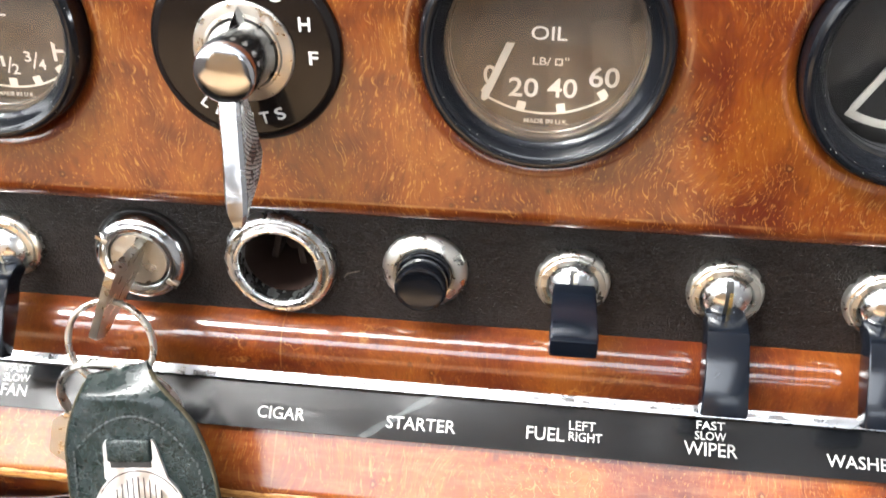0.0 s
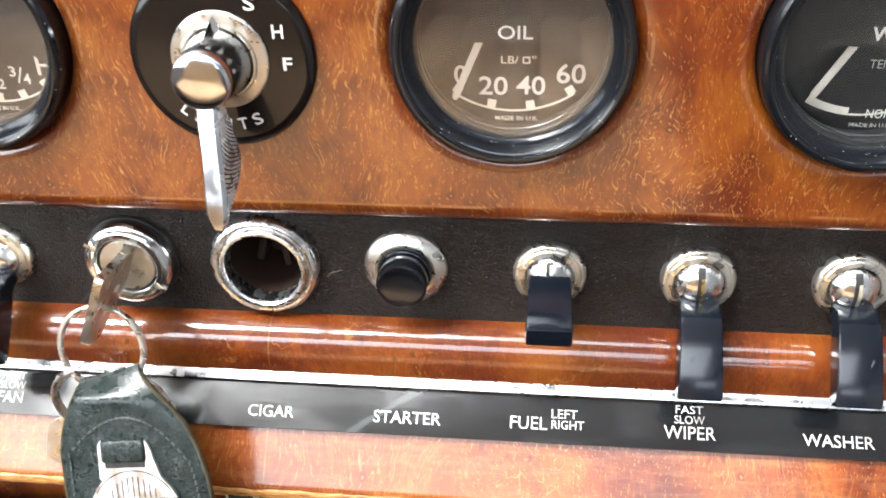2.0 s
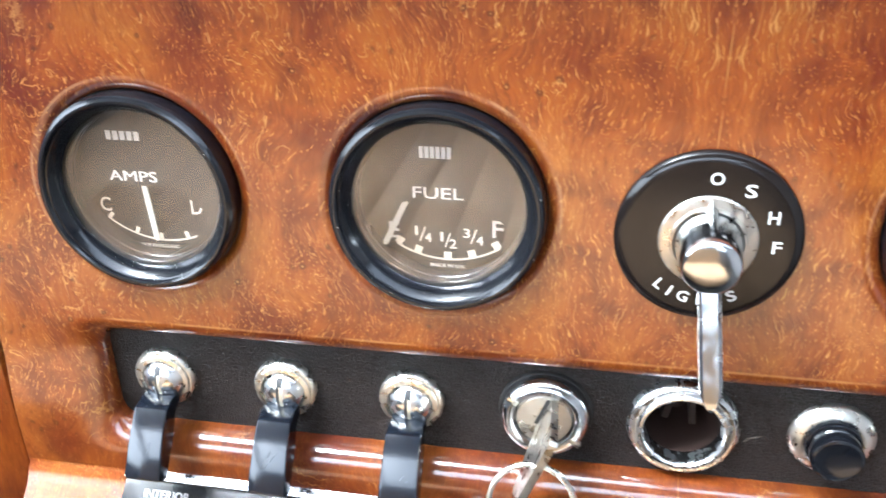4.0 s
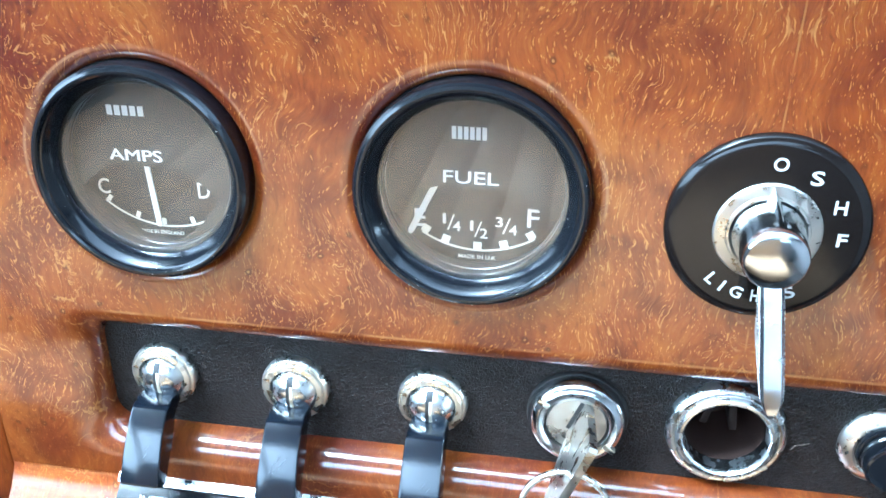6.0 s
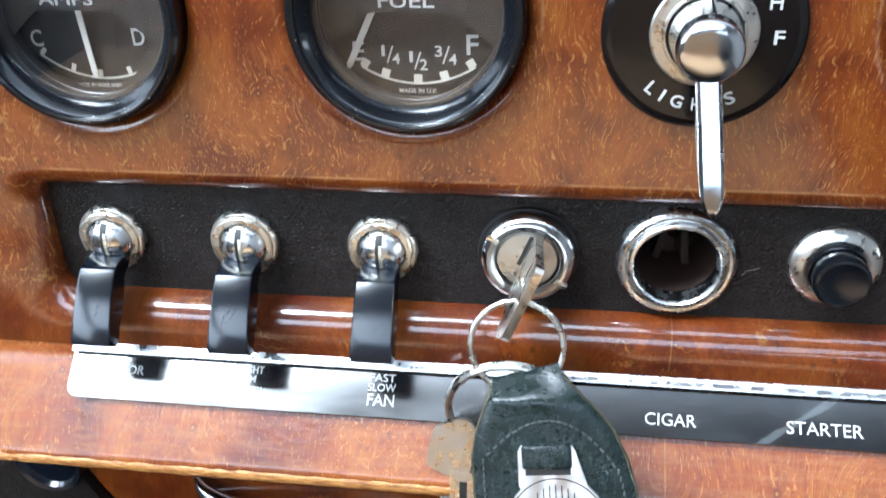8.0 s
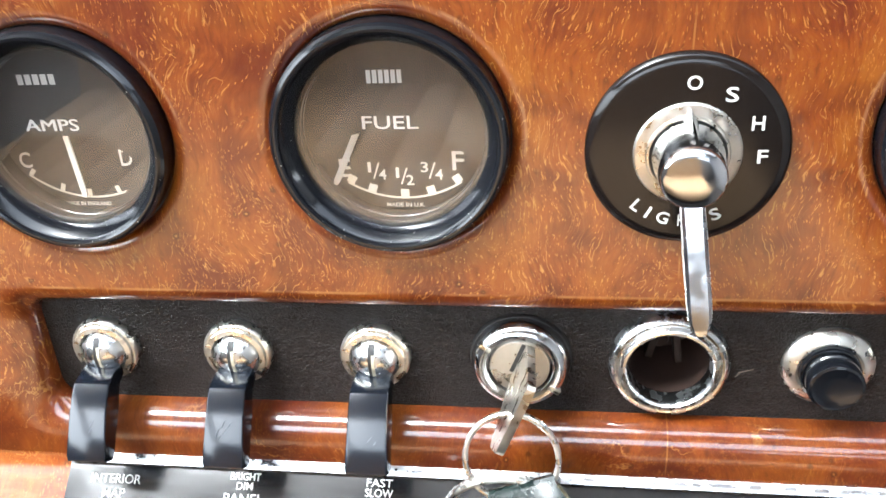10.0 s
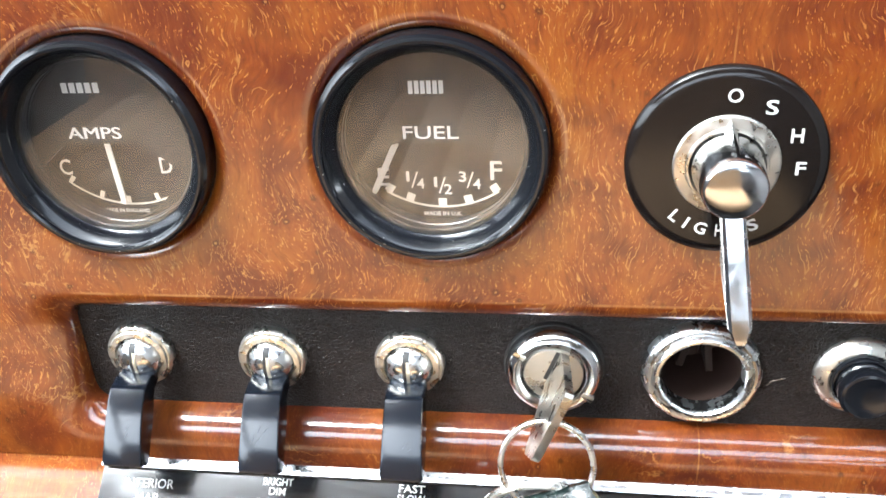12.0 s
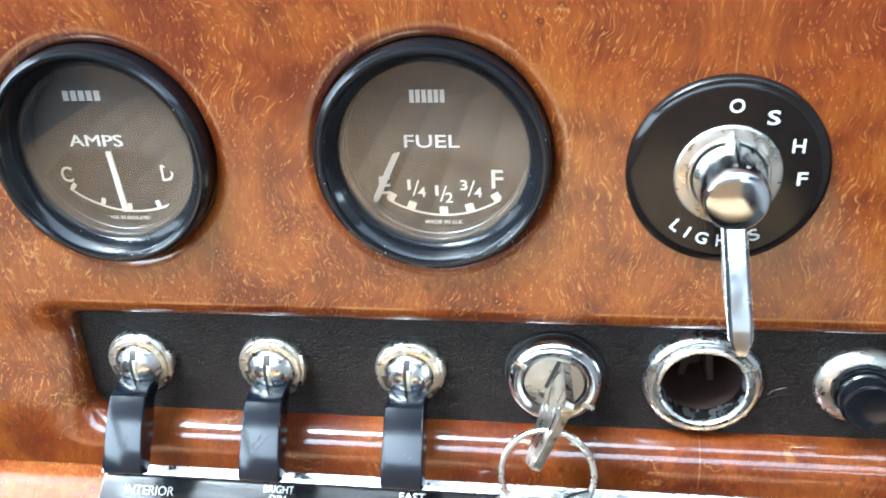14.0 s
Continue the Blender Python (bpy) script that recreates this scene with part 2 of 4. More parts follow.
def bare_edge():
    k = Nodes("raw_veneer_edge")
    p = k.mm()
    n = k.noise(k.vmath("MULTIPLY", p, (0.4, 2, 2)), 0.6, 4, 0.7)
    col = k.ramp(n, [(0.3, (0.10, 0.03, 0.008)), (0.5, (0.34, 0.15, 0.035)), (0.7, (0.55, 0.30, 0.09))])
    k.set(color=col, rough=0.5, normal=k.bump(n, 0.4, 0.0004))
    return k.m


WOOD_EDGE = bare_edge()
LEATHER = leathercloth("black_leathercloth", (0.007, 0.005, 0.004), 1.1, 0.36, 0.45, spec=0.22, depth=0.0009)
FOB_LEATHER = leathercloth("green_black_leather", (0.0035, 0.0075, 0.0068), 1.3, 0.26, 0.28, 0.65, (0.15, 0.17, 0.17), 0.26, 0.0006, 0.14)
FOB_EDGE = leathercloth("raw_leather_edge", (0.06, 0.052, 0.03), 0.6, 0.8)
CHROME = metal("chrome", (0.56, 0.57, 0.58), 0.14, 0.0)
CHROME_WORN = metal("dulled_chrome", (0.66, 0.65, 0.60), 0.30, 0.0)
NICKEL = metal("warm_nickel", (0.54, 0.515, 0.46), 0.36, 0.0)
STEEL = metal("key_steel", (0.54, 0.51, 0.45), 0.34, 0.02, True)
STEM = metal("pale_stem", (0.62, 0.58, 0.46), 0.5, 0.2)
EDGE_BRIGHT = metal("bright_edge", (0.62, 0.63, 0.64), 0.3, 0.04)
BADGE_METAL = metal("badge_metal", (0.75, 0.75, 0.74), 0.42, 0.05)
CHROME_BALL = metal("ball_chrome", (0.60, 0.61, 0.61), 0.26, 0.0)
CHROME_LEVER = metal("lever_chrome", (0.52, 0.53, 0.54), 0.2, 0.0)
BRASS = metal("brass", (0.62, 0.45, 0.17), 0.25, 0.5)
BLACK_GLOSS = plastic("black_gloss_plastic", (0.004, 0.0055, 0.009), 0.16, 0.25, 1.52)
BLACK_SATIN = plastic("black_bezel_paint", (0.004, 0.0045, 0.006), 0.14, 0.25, 1.45)
INNER_RING = plastic("gauge_inner_ring", (0.012, 0.012, 0.013), 0.28, 0.3, 1.4)
BLACK_PLATE = plastic("black_engraved_plate", (0.006, 0.0045, 0.004), 0.12, 0.3, 1.36)
BLACK_DULL = plastic("dull_black", (0.008, 0.007, 0.006), 0.55, 0.4)


def strip_paint():
    """Polished black with fine streaks and one long scuff."""
    k = Nodes("polished_black_strip")
    p = k.mm()
    s = k.n("SeparateXYZ")
    k.put(s.inputs[0], p)
    x, y, z = s.outputs
    streak = k.noise(k.vmath("MULTIPLY", p, (0.12, 1.2, 1.2)), 0.9, 4, 0.7)
    wipe = k.noise(k.vmath("MULTIPLY", p, (0.5, 1, 1)), 0.09, 3, 0.6)
    d = k.math("ABSOLUTE", k.math("ADD", k.math("MULTIPLY", k.math("SUBTRACT", x, 109.0), -0.40), k.math("MULTIPLY", k.math("ADD", z, 112.0), 0.92)))
    bend = k.math("ADD", d, k.math("MULTIPLY", k.noise(p, 0.15, 2), 1.6))
    scuff = k.math("MULTIPLY", k.step(bend, 2.0, 0.9), k.step(k.math("ABSOLUTE", k.math("SUBTRACT", x, 109.0)), 17.0, 11.0))
    col = k.mix(k.math("MULTIPLY", scuff, 0.8), (0.003, 0.0035, 0.0045), (0.07, 0.075, 0.078))
    col = k.mix(k.step(k.noise(p, 2.3, 2, 0.8), 0.70, 0.80, 0.0, 0.3), col, (0.2, 0.2, 0.2))
    rough = k.math("ADD", k.step(streak, 0.4, 0.75, 0.14, 0.18), k.step(wipe, 0.45, 0.7, 0.0, 0.05))
    k.set(color=col, rough=rough, ior=1.9, normal=k.bump(streak, 0.003, 0.0001))
    return k.m


STRIP_BLACK = strip_paint()
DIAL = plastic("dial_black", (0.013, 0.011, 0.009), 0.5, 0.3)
# same black for the recessed lower face, with its shade put into the colour
DIAL_SHADED = plastic("dial_black_lower", (0.004, 0.0035, 0.003), 0.5, 0.3)
WHITE = plastic("white_marking", (0.43, 0.42, 0.40), 0.5, 0.1)
OLD_WHITE = plastic("aged_white_marking", (0.46, 0.44, 0.39), 0.5, 0.2)
SCUFF = plastic("scuffed_plastic", (0.06, 0.065, 0.075), 0.5, 0.4)
SCRATCH = plastic("scratched_cloth", (0.12, 0.10, 0.08), 0.7, 0.5)
RUST_BROWN = plastic("scorched_steel", (0.020, 0.011, 0.008), 0.6, 0.3, 1.3)
BLACK_MATT = plastic("scorched_clip", (0.012, 0.007, 0.005), 0.7, 0.2, 1.25)
GREEN_BLACK = plastic("dark_green_button", (0.012, 0.018, 0.010), 0.25, 0.5)
TAUPE = leathercloth("taupe_seat_leather", (0.33, 0.21, 0.11), 2.0, 0.7, 0.03)
GREY_TRIM = leathercloth("grey_trim_cloth", (0.17, 0.165, 0.165), 2.0, 0.6, 0.1)
HEADLINING = leathercloth("grey_headlining", (0.46, 0.47, 0.48), 1.5, 0.8, 0.1)
CARPET = leathercloth("dark_carpet", (0.03, 0.028, 0.027), 2.5, 0.9, 0.8)
_g = Nodes("gauge_glass")
GLASS = _g.set(color=(1, 1, 1), rough=0.0, trans=1.0, ior=1.52)


# ---- mesh tools: all lengths in millimetres ----
ZERO = 0.75                            # height of the instrument row above the car's floor


def thing(name, x, y, z, label="", category="", group="", kind=""):
    ob = new(name)
    ob.empty_display_size = 0.01
    ob.location = (x / 1000, y / 1000, ZERO + z / 1000)
    return tagged(ob, label, category, group, kind)


def finish(name, bm, mat, angle=35):
    bmesh.ops.recalc_face_normals(bm, faces=bm.faces)
    bmesh.ops.scale(bm, vec=(0.001,) * 3, verts=bm.verts)
    for f in bm.faces:
        f.smooth = True
    for e in bm.edges:
        e.smooth = len(e.link_faces) == 2 and e.calc_face_angle(0) < radians(angle)
    me = bpy.data.meshes.new(name)
    bm.to_mesh(me)
    bm.free()
    me.materials.append(mat)
    return me


def part(name, bm, mat, parent, label="", angle=35):
    ob = new(name, finish(name, bm, mat, angle))
    ob.parent = parent
    return tagged(ob, label)


def lathe(profile, seg=64, close=False):
    """A ring or disc round the y axis from (radius, y) pairs."""
    bm = bmesh.new()
    rings = []
    for r, y in profile:
        if r < 1e-6:
            rings.append([bm.verts.new((0, y, 0))])
        else:
            rings.append([bm.verts.new((r * math.cos(2 * math.pi * i / seg), y, r * math.sin(2 * math.pi * i / seg))) for i in range(seg)])
    pairs = list(zip(rings, rings[1:])) + ([(rings[-1], rings[0])] if close else [])
    for a, b in pairs:
        for i in range(seg):
            j = (i + 1) % seg
            v = [a[i % len(a)], a[j % len(a)], b[j % len(b)], b[i % len(b)]]
            u = []
            for w in v:
                if w not in u:
                    u.append(w)
            if len(u) > 2:
                bm.faces.new(u)
    return bm


def move(bm, x=0, y=0, z=0):
    bmesh.ops.translate(bm, vec=(x, y, z), verts=bm.verts)
    return bm


def turn(bm, m):
    bmesh.ops.transform(bm, matrix=m, verts=bm.verts)
    return bm


def bevel(bm, width, seg=2, angle=30):
    edges = [e for e in bm.edges if len(e.link_faces) == 2 and e.calc_face_angle(0) > radians(angle)]
    bmesh.ops.bevel(bm, geom=edges, offset=width, segments=seg, profile=0.5, affect="EDGES", clamp_overlap=True)
    return bm


def box(x0, x1, y0, y1, z0, z1, b=0.0, seg=2):
    bm = bmesh.new()
    bmesh.ops.create_cube(bm, size=1)
    for v in bm.verts:
        v.co = ((x0 + x1) / 2 + v.co.x * (x1 - x0), (y0 + y1) / 2 + v.co.y * (y1 - y0), (z0 + z1) / 2 + v.co.z * (z1 - z0))
    return bevel(bm, b, seg) if b else bm


def along_x(profile, x0, x1, steps=1):
    """A bar along x with the closed outline of (y, z) pairs."""
    bm = bmesh.new()
    rows = [[bm.verts.new((x0 + (x1 - x0) * i / steps, y, z)) for y, z in profile] for i in range(steps + 1)]
    n = len(profile)
    for a, b in zip(rows, rows[1:]):
        for i in range(n):
            bm.faces.new((a[i], a[(i + 1) % n], b[(i + 1) % n], b[i]))
    bm.faces.new(rows[0]), bm.faces.new(rows[-1])
    return bm


def plate_xz(outline, y0, y1):
    """A plate with an outline of (x, z) pairs between two depths."""
    bm = bmesh.new()
    a = [bm.verts.new((x, y0, z)) for x, z in outline]
    b = [bm.verts.new((x, y1, z)) for x, z in outline]
    n = len(outline)
    bm.faces.new(a), bm.faces.new(b)
    for i in range(n):
        bm.faces.new((a[i], a[(i + 1) % n], b[(i + 1) % n], b[i]))
    return bm


def torus(r, wire, seg=64, sides=12, start=0.0, end=360.0, rise=0.0):
    """A wire ring in the xz plane; an open one where it ends short of a full turn."""
    bm = bmesh.new()
    full = abs(end - start - 360) < 1e-6 and not rise
    count = seg if full else seg + 1
    rows = []
    for i in range(count):
        a = radians(start + (end - start) * i / seg)
        c, s = math.cos(a), math.sin(a)
        rows.append([bm.verts.new(((r + wire * math.cos(t)) * c, wire * math.sin(t) + rise * i / seg, (r + wire * math.cos(t)) * s)) for t in (2 * math.pi * j / sides for j in range(sides))])
    for i in range(seg if full else seg):
        a, b = rows[i], rows[(i + 1) % count]
        for j in range(sides):
            bm.faces.new((a[j], a[(j + 1) % sides], b[(j + 1) % sides], b[j]))
    if not full:
        bm.faces.new(rows[0]), bm.faces.new(rows[-1])
    return bm


def word(text, width, height, bold=0.02, thick=0.12):
    """Flat lettering in the xz plane that faces -y, stretched to a width and a height, round its middle."""
    data = bpy.data.curves.new("lettering", "FONT")
    data.body, data.size, data.offset, data.resolution_u = text, 1.0, bold, 3
    data.align_x, data.align_y = "CENTER", "CENTER"
    ob = new("lettering", data)
    graph = bpy.context.evaluated_depsgraph_get()
    graph.update()
    me = bpy.data.meshes.new_from_object(ob.evaluated_get(graph))
    bm = bmesh.new()
    bm.from_mesh(me)
    bpy.data.objects.remove(ob), bpy.data.curves.remove(data), bpy.data.meshes.remove(me)
    xs, ys = [v.co.x for v in bm.verts], [v.co.y for v in bm.verts]
    cx, cy = (max(xs) + min(xs)) / 2, (max(ys) + min(ys)) / 2
    fx = width / (max(xs) - min(xs)) if width else height / (max(ys) - min(ys))
    fz = height / (max(ys) - min(ys))
    for v in bm.verts:
        v.co = ((v.co.x - cx) * fx, 0, (v.co.y - cy) * fz)
    out = bmesh.ops.extrude_face_region(bm, geom=list(bm.faces))
    bmesh.ops.translate(bm, vec=(0, -thick, 0), verts=[g for g in out["geom"] if isinstance(g, bmesh.types.BMVert)])
    return bm


def smooth01(t):
    t = max(0.0, min(1.0, t))
    return t * t * (3 - 2 * t)


# ---- the car's cabin round the dashboard ----
def slab(name, x0, x1, y0, y1, z0, z1, mat, label, category):
    """A plain unseen board of the cabin, in metres, added to close it in."""
    bm = box(*(1000 * v for v in (x0, x1, y0, y1, z0, z1)), b=4.0)
    return tagged(new(name, finish(name, bm, mat)), label, category, kind="structure")


CX0, CX1, CY0, CY1, ROOF = -0.84, 0.90, -1.75, 0.40, 1.28
slab("floor", CX0, CX1, CY0, CY1, -0.04, 0.0, CARPET, "dark carpeted floor of the car", "floor")


def ceiling():
    """Unseen roof added to shape the light: open sunroof, arched windscreen opening before it."""
    bm = bmesh.new()
    edges, loops = [], []
    screen = [(-800, -150), (-800, -372), (-400, -362), (-260, -352), (-200, -342), (0, -338), (300, -332), (840, -328), (840, -150)]
    outer = rounded(1000 * CX0, 1000 * CX1, 1000 * CY0, 20, 60)
    for pts in (outer, rounded(-810, 560, -1680, -820, 40), screen):
        loop = [bm.verts.new((x, y, 1000 * ROOF)) for x, y in pts]
        edges += [bm.edges.new((loop[i], loop[(i + 1) % len(loop)])) for i in range(len(loop))]
        loops.append(loop)
    bmesh.ops.triangle_fill(bm, use_beauty=True, use_dissolve=False, edges=edges)
    out = bmesh.ops.extrude_face_region(bm, geom=list(bm.faces))
    bmesh.ops.translate(bm, vec=(0, 0, 35), verts=[g for g in out["geom"] if isinstance(g, bmesh.types.BMVert)])
    return bm


slab("wall_right", CX1, CX1 + 0.04, CY0, CY1, 0.0, ROOF + 0.035, GREY_TRIM, "grey door trim", "door trim")


def window_wall():
    """Unseen left side of the cabin, its open window added to let light in."""
    bm = bmesh.new()
    edges = []
    for pts in (rounded(1000 * CY0, 1000 * CY1, 0, 1000 * ROOF + 35, 20), rounded(-1600, -120, 820, 1240, 60)):
        loop = [bm.verts.new((1000 * CX0, y, z)) for y, z in pts]
        edges += [bm.edges.new((loop[i], loop[(i + 1) % len(loop)])) for i in range(len(loop))]
    bmesh.ops.triangle_fill(bm, use_beauty=True, use_dissolve=False, edges=edges)
    out = bmesh.ops.extrude_face_region(bm, geom=list(bm.faces))
    bmesh.ops.translate(bm, vec=(-40, 0, 0), verts=[g for g in out["geom"] if isinstance(g, bmesh.types.BMVert)])
    return bm


slab("wall_rear", CX0, CX1, CY0 - 0.04, CY0, 0.0, 1.02, GREY_TRIM, "grey rear bulkhead below the rear window", "wall")
slab("wall_rear_top", CX0, CX1, CY0 - 0.04, CY0, 1.15, ROOF, GREY_TRIM, "grey panel above the rear window", "wall")
slab("wall_front", CX0, CX1, CY1, CY1 + 0.04, 0.0, 0.80, CARPET, "dark front bulkhead below the windscreen", "wall")
roll = [(12, 835), (-4, 836), (-16, 841), (-22, 852), (-22, 862), (-16, 873), (0, 881), (1000 * CY1, 886), (1000 * CY1, 836)]
tagged(new("dashboard_top", finish("dashboard_top", bevel(along_x(roll, 1000 * CX0, 1000 * CX1), 3.0, 2, 15), BLACK_DULL)), "black padded top roll of the dashboard", "dashboard top", kind="structure")


def pleats(x0, x1, length, thick, deep=13.0, pitch=0.055):
    """A pleated seat pad in metres, flat on the xy plane with its pleats along y and its top at z = 0."""
    bm = bmesh.new()
    n = round((x1 - x0) / pitch)
    cols = []
    for i in range(n * 6 + 1):
        f = (i % 6) / 6
        bulge = deep * (math.sqrt(max(0.0, 1 - (2 * f - 1) ** 2)) if i % 6 else 0.0) - deep
        x = 1000 * (x0 + (x1 - x0) * i / (n * 6))
        cols.append([bm.verts.new((x, 1000 * y, bulge + drop)) for y, drop in ((0, 0), (0.02, 0), (0.06, 0), (length - 0.08, 0), (length - 0.03, -10), (length, -45))])
    for a, b in zip(cols, cols[1:]):
        for j in range(5):
            bm.faces.new((a[j], b[j], b[j + 1], a[j + 1]))
    out = bmesh.ops.extrude_face_region(bm, geom=list(bm.faces))
    bmesh.ops.translate(bm, vec=(0, 0, -1000 * thick), verts=[g for g in out["geom"] if isinstance(g, bmesh.types.BMVert)])
    return bm


seat = tagged(new("front_seat"), "tan leather front seat with lengthwise pleats", "seat")
sc = new("cushion", finish("cushion", move(pleats(-0.72, 0.31, 0.80, 0.12, 9.0), 0, -1250, 420), TAUPE, 60))
sc.parent = seat
sb = new("backrest", finish("backrest", turn(pleats(-0.72, 0.31, 0.60, 0.10, 9.0), Matrix.Translation((0, -1180, 390)) @ Matrix.Rotation(radians(102), 4, "X")), TAUPE, 60))
sb.parent = seat
sf = new("seat_frame", finish("seat_frame", box(-700, 240, -1080, -480, 0, 320, b=20), BLACK_DULL))
sf.parent = seat

# ---- dashboard board ----
SWITCH_Z, LEATHER_Y = -70.7, 8.0
SWITCH_X = [-96.3 + 42.15 * i for i in range(9)]
GAUGE_X = {"amps": -89.3, "fuel": -0.5, "oil": 145.0, "water": 234.2}
GAUGE_Z = -0.5
REC = (-115.0, 259.0, -89.2, -51.8, 7.0)          # the switch opening: x0, x1, z0, z1, corner radius


def rounded(x0, x1, z0, z1, r, grow=0.0, n=8, mid=5):
    """A rounded rectangle as (x, z) pairs."""
    x0, x1, z0, z1, r = x0 - grow, x1 + grow, z0 - grow, z1 + grow, r + grow
    pts = []
    for cx, cz, a0 in ((x1 - r, z1 - r, 0), (x0 + r, z1 - r, 90), (x0 + r, z0 + r, 180), (x1 - r, z0 + r, 270)):
        arc = [(cx + r * math.cos(radians(a0 + 90 * i / n)), cz + r * math.sin(radians(a0 + 90 * i / n))) for i in range(n + 1)]
        if pts:
            (xa, za), (xb, zb) = pts[-1], arc[0]
            pts += [(xa + (xb - xa) * j / mid, za + (zb - za) * j / mid) for j in range(1, mid)]
        pts += arc
    (xa, za), (xb, zb) = pts[-1], pts[0]
    return pts + [(xa + (xb - xa) * j / mid, za + (zb - za) * j / mid) for j in range(1, mid)]


def face_y(z):
    """The board's face stands a little proud below the switch opening."""
    return -2.6 * smooth01((-58 - z) / 28)


def join_loops(bm, a, b):
    n = len(a)
    for i in range(n):
        bm.faces.new((a[i], a[(i + 1) % n], b[(i + 1) % n], b[i]))


def board():
    bm = bmesh.new()
    edges = []

    def flat(loop):
        edges.extend(bm.edges.get((loop[i], loop[(i + 1) % len(loop)])) or bm.edges.new((loop[i], loop[(i + 1) % len(loop)])) for i in range(len(loop)))

    # outer outline
    xa, xb, za, zb = -150.0, 294.0, -104.9, 84.0
    zs = [za, -96, -88, -80, -72, -64, -56, -48, -20, 20, zb]
    outline = [(xb, z) for z in zs] + [(xa, z) for z in reversed(zs)]
    rim = [bm.verts.new((x, 0, z)) for x, z in outline]
    flat(rim)
    # gauge holes with a rolled edge
    for gx in GAUGE_X.values():
        seg = 96
        rings = []
        for r, y in [(30.4, 9), (30.4, 3.0)] + [(30.4 + 4.6 * (1 - math.cos(radians(a))), 2.8 * (1 - math.sin(radians(a)))) for a in range(6, 91, 7)] + [(35.6, 0)]:
            rings.append([bm.verts.new((gx + r * math.cos(2 * math.pi * i / seg), y, GAUGE_Z + r * math.sin(2 * math.pi * i / seg))) for i in range(seg)])
        for a, b in zip(rings, rings[1:]):
            join_loops(bm, a, b)
        flat(rings[-1])
    # the long opening for the switches
    steps = [(0.0, None)] + [(6.2 * (1 - math.cos(radians(a))), a) for a in range(0, 91, 9)] + [(7.0, 90)]
    last = None
    lift = []
    for grow, a in steps:
        loop = []
        for x, z in rounded(*REC, grow=grow):
            z -= 0.6 * grow * smooth01((-70 - z) / 18)      # the lower lip is a fuller round
            x -= 1.2 * grow * smooth01((-106 - x) / 8)
            y = 10.0 if a is None else 6.0 + (face_y(z) - 6.0) * math.sin(radians(a))
            loop.append(bm.verts.new((x, y, z)))
        if last:
            join_loops(bm, last, loop)
        last = loop
    for v in last:
        lift.append((v, v.co.y))
        v.co.y = 0
    flat(last)
    bmesh.ops.triangle_fill(bm, use_beauty=True, use_dissolve=False, edges=edges)
    for v, y in lift:
        v.co.y = y
    for v in rim:
        v.co.y = face_y(v.co.z)
    back = [bm.verts.new((v.co.x, 14, v.co.z)) for v in rim]
    join_loops(bm, rim, back)
    return bm


tagged(new("wall_left", finish("wall_left", window_wall(), GREY_TRIM)), "unseen grey door trim, opened by a window to admit light", "door trim", kind="structure")
tagged(new("ceiling", finish("ceiling", ceiling(), HEADLINING)), "unseen grey cloth headlining, cut open to shape the light", "ceiling", kind="structure")
dash = thing("dashboard", 0, 0, 0, "varnished burr walnut dashboard with worn lacquer", "dashboard")
part("fascia", board(), WOOD, dash, "glossy burr walnut veneer, mirrored at its middle", 40)


def switch_panel():
    """The leathercloth panel with the hole for the lighter socket."""
    bm = bmesh.new()
    edges = []
    loops = []
    hole = [(SWITCH_X[4] - 0.4 + 13.5 * math.cos(2 * math.pi * i / 48), SWITCH_Z - 0.1 + 13.5 * math.sin(2 * math.pi * i / 48)) for i in range(48)]
    for pts in (rounded(*REC, grow=3.0), hole):
        loop = [bm.verts.new((x, LEATHER_Y, z)) for x, z in pts]
        edges += [bm.edges.new((loop[i], loop[(i + 1) % len(loop)])) for i in range(len(loop))]
        loops.append(loop)
    bmesh.ops.triangle_fill(bm, use_beauty=True, use_dissolve=False, edges=edges)
    for loop in loops:
        join_loops(bm, loop, [bm.verts.new((v.co.x, LEATHER_Y + 4, v.co.z)) for v in loop])
    return bm


part("switch_panel", switch_panel(), LEATHER, dash, "black grained leathercloth panel behind the switches")
for x0, z0, w, a in ((93.2, -73.2, 4.2, 18), (90.9, -74.6, 1.8, 52), (-52.0, -61.5, 2.2, -8)):
    part("scratch", move(turn(box(-w / 2, w / 2, -0.05, 0.05, -0.16, 0.16), Matrix.Rotation(radians(-a), 4, "Y")), x0, LEATHER_Y - 0.06, z0), SCRATCH, dash, "pale scratch")
LEDGE = [(-2.4, -106.6), (-6.0, -112.8), (-23.6, -130.4), (-24.4, -131.4), (-24.7, -132.4), (-24.7, -134.6), (-24.2, -135.2), (-16.0, -136.0), (20.0, -136.0), (20.0, -105.2), (-2.4, -105.2)]
part("ledge", along_x(LEDGE, -150.0, 294.0), WOOD_LEDGE, dash, "sloping walnut ledge, hazed and rubbed")


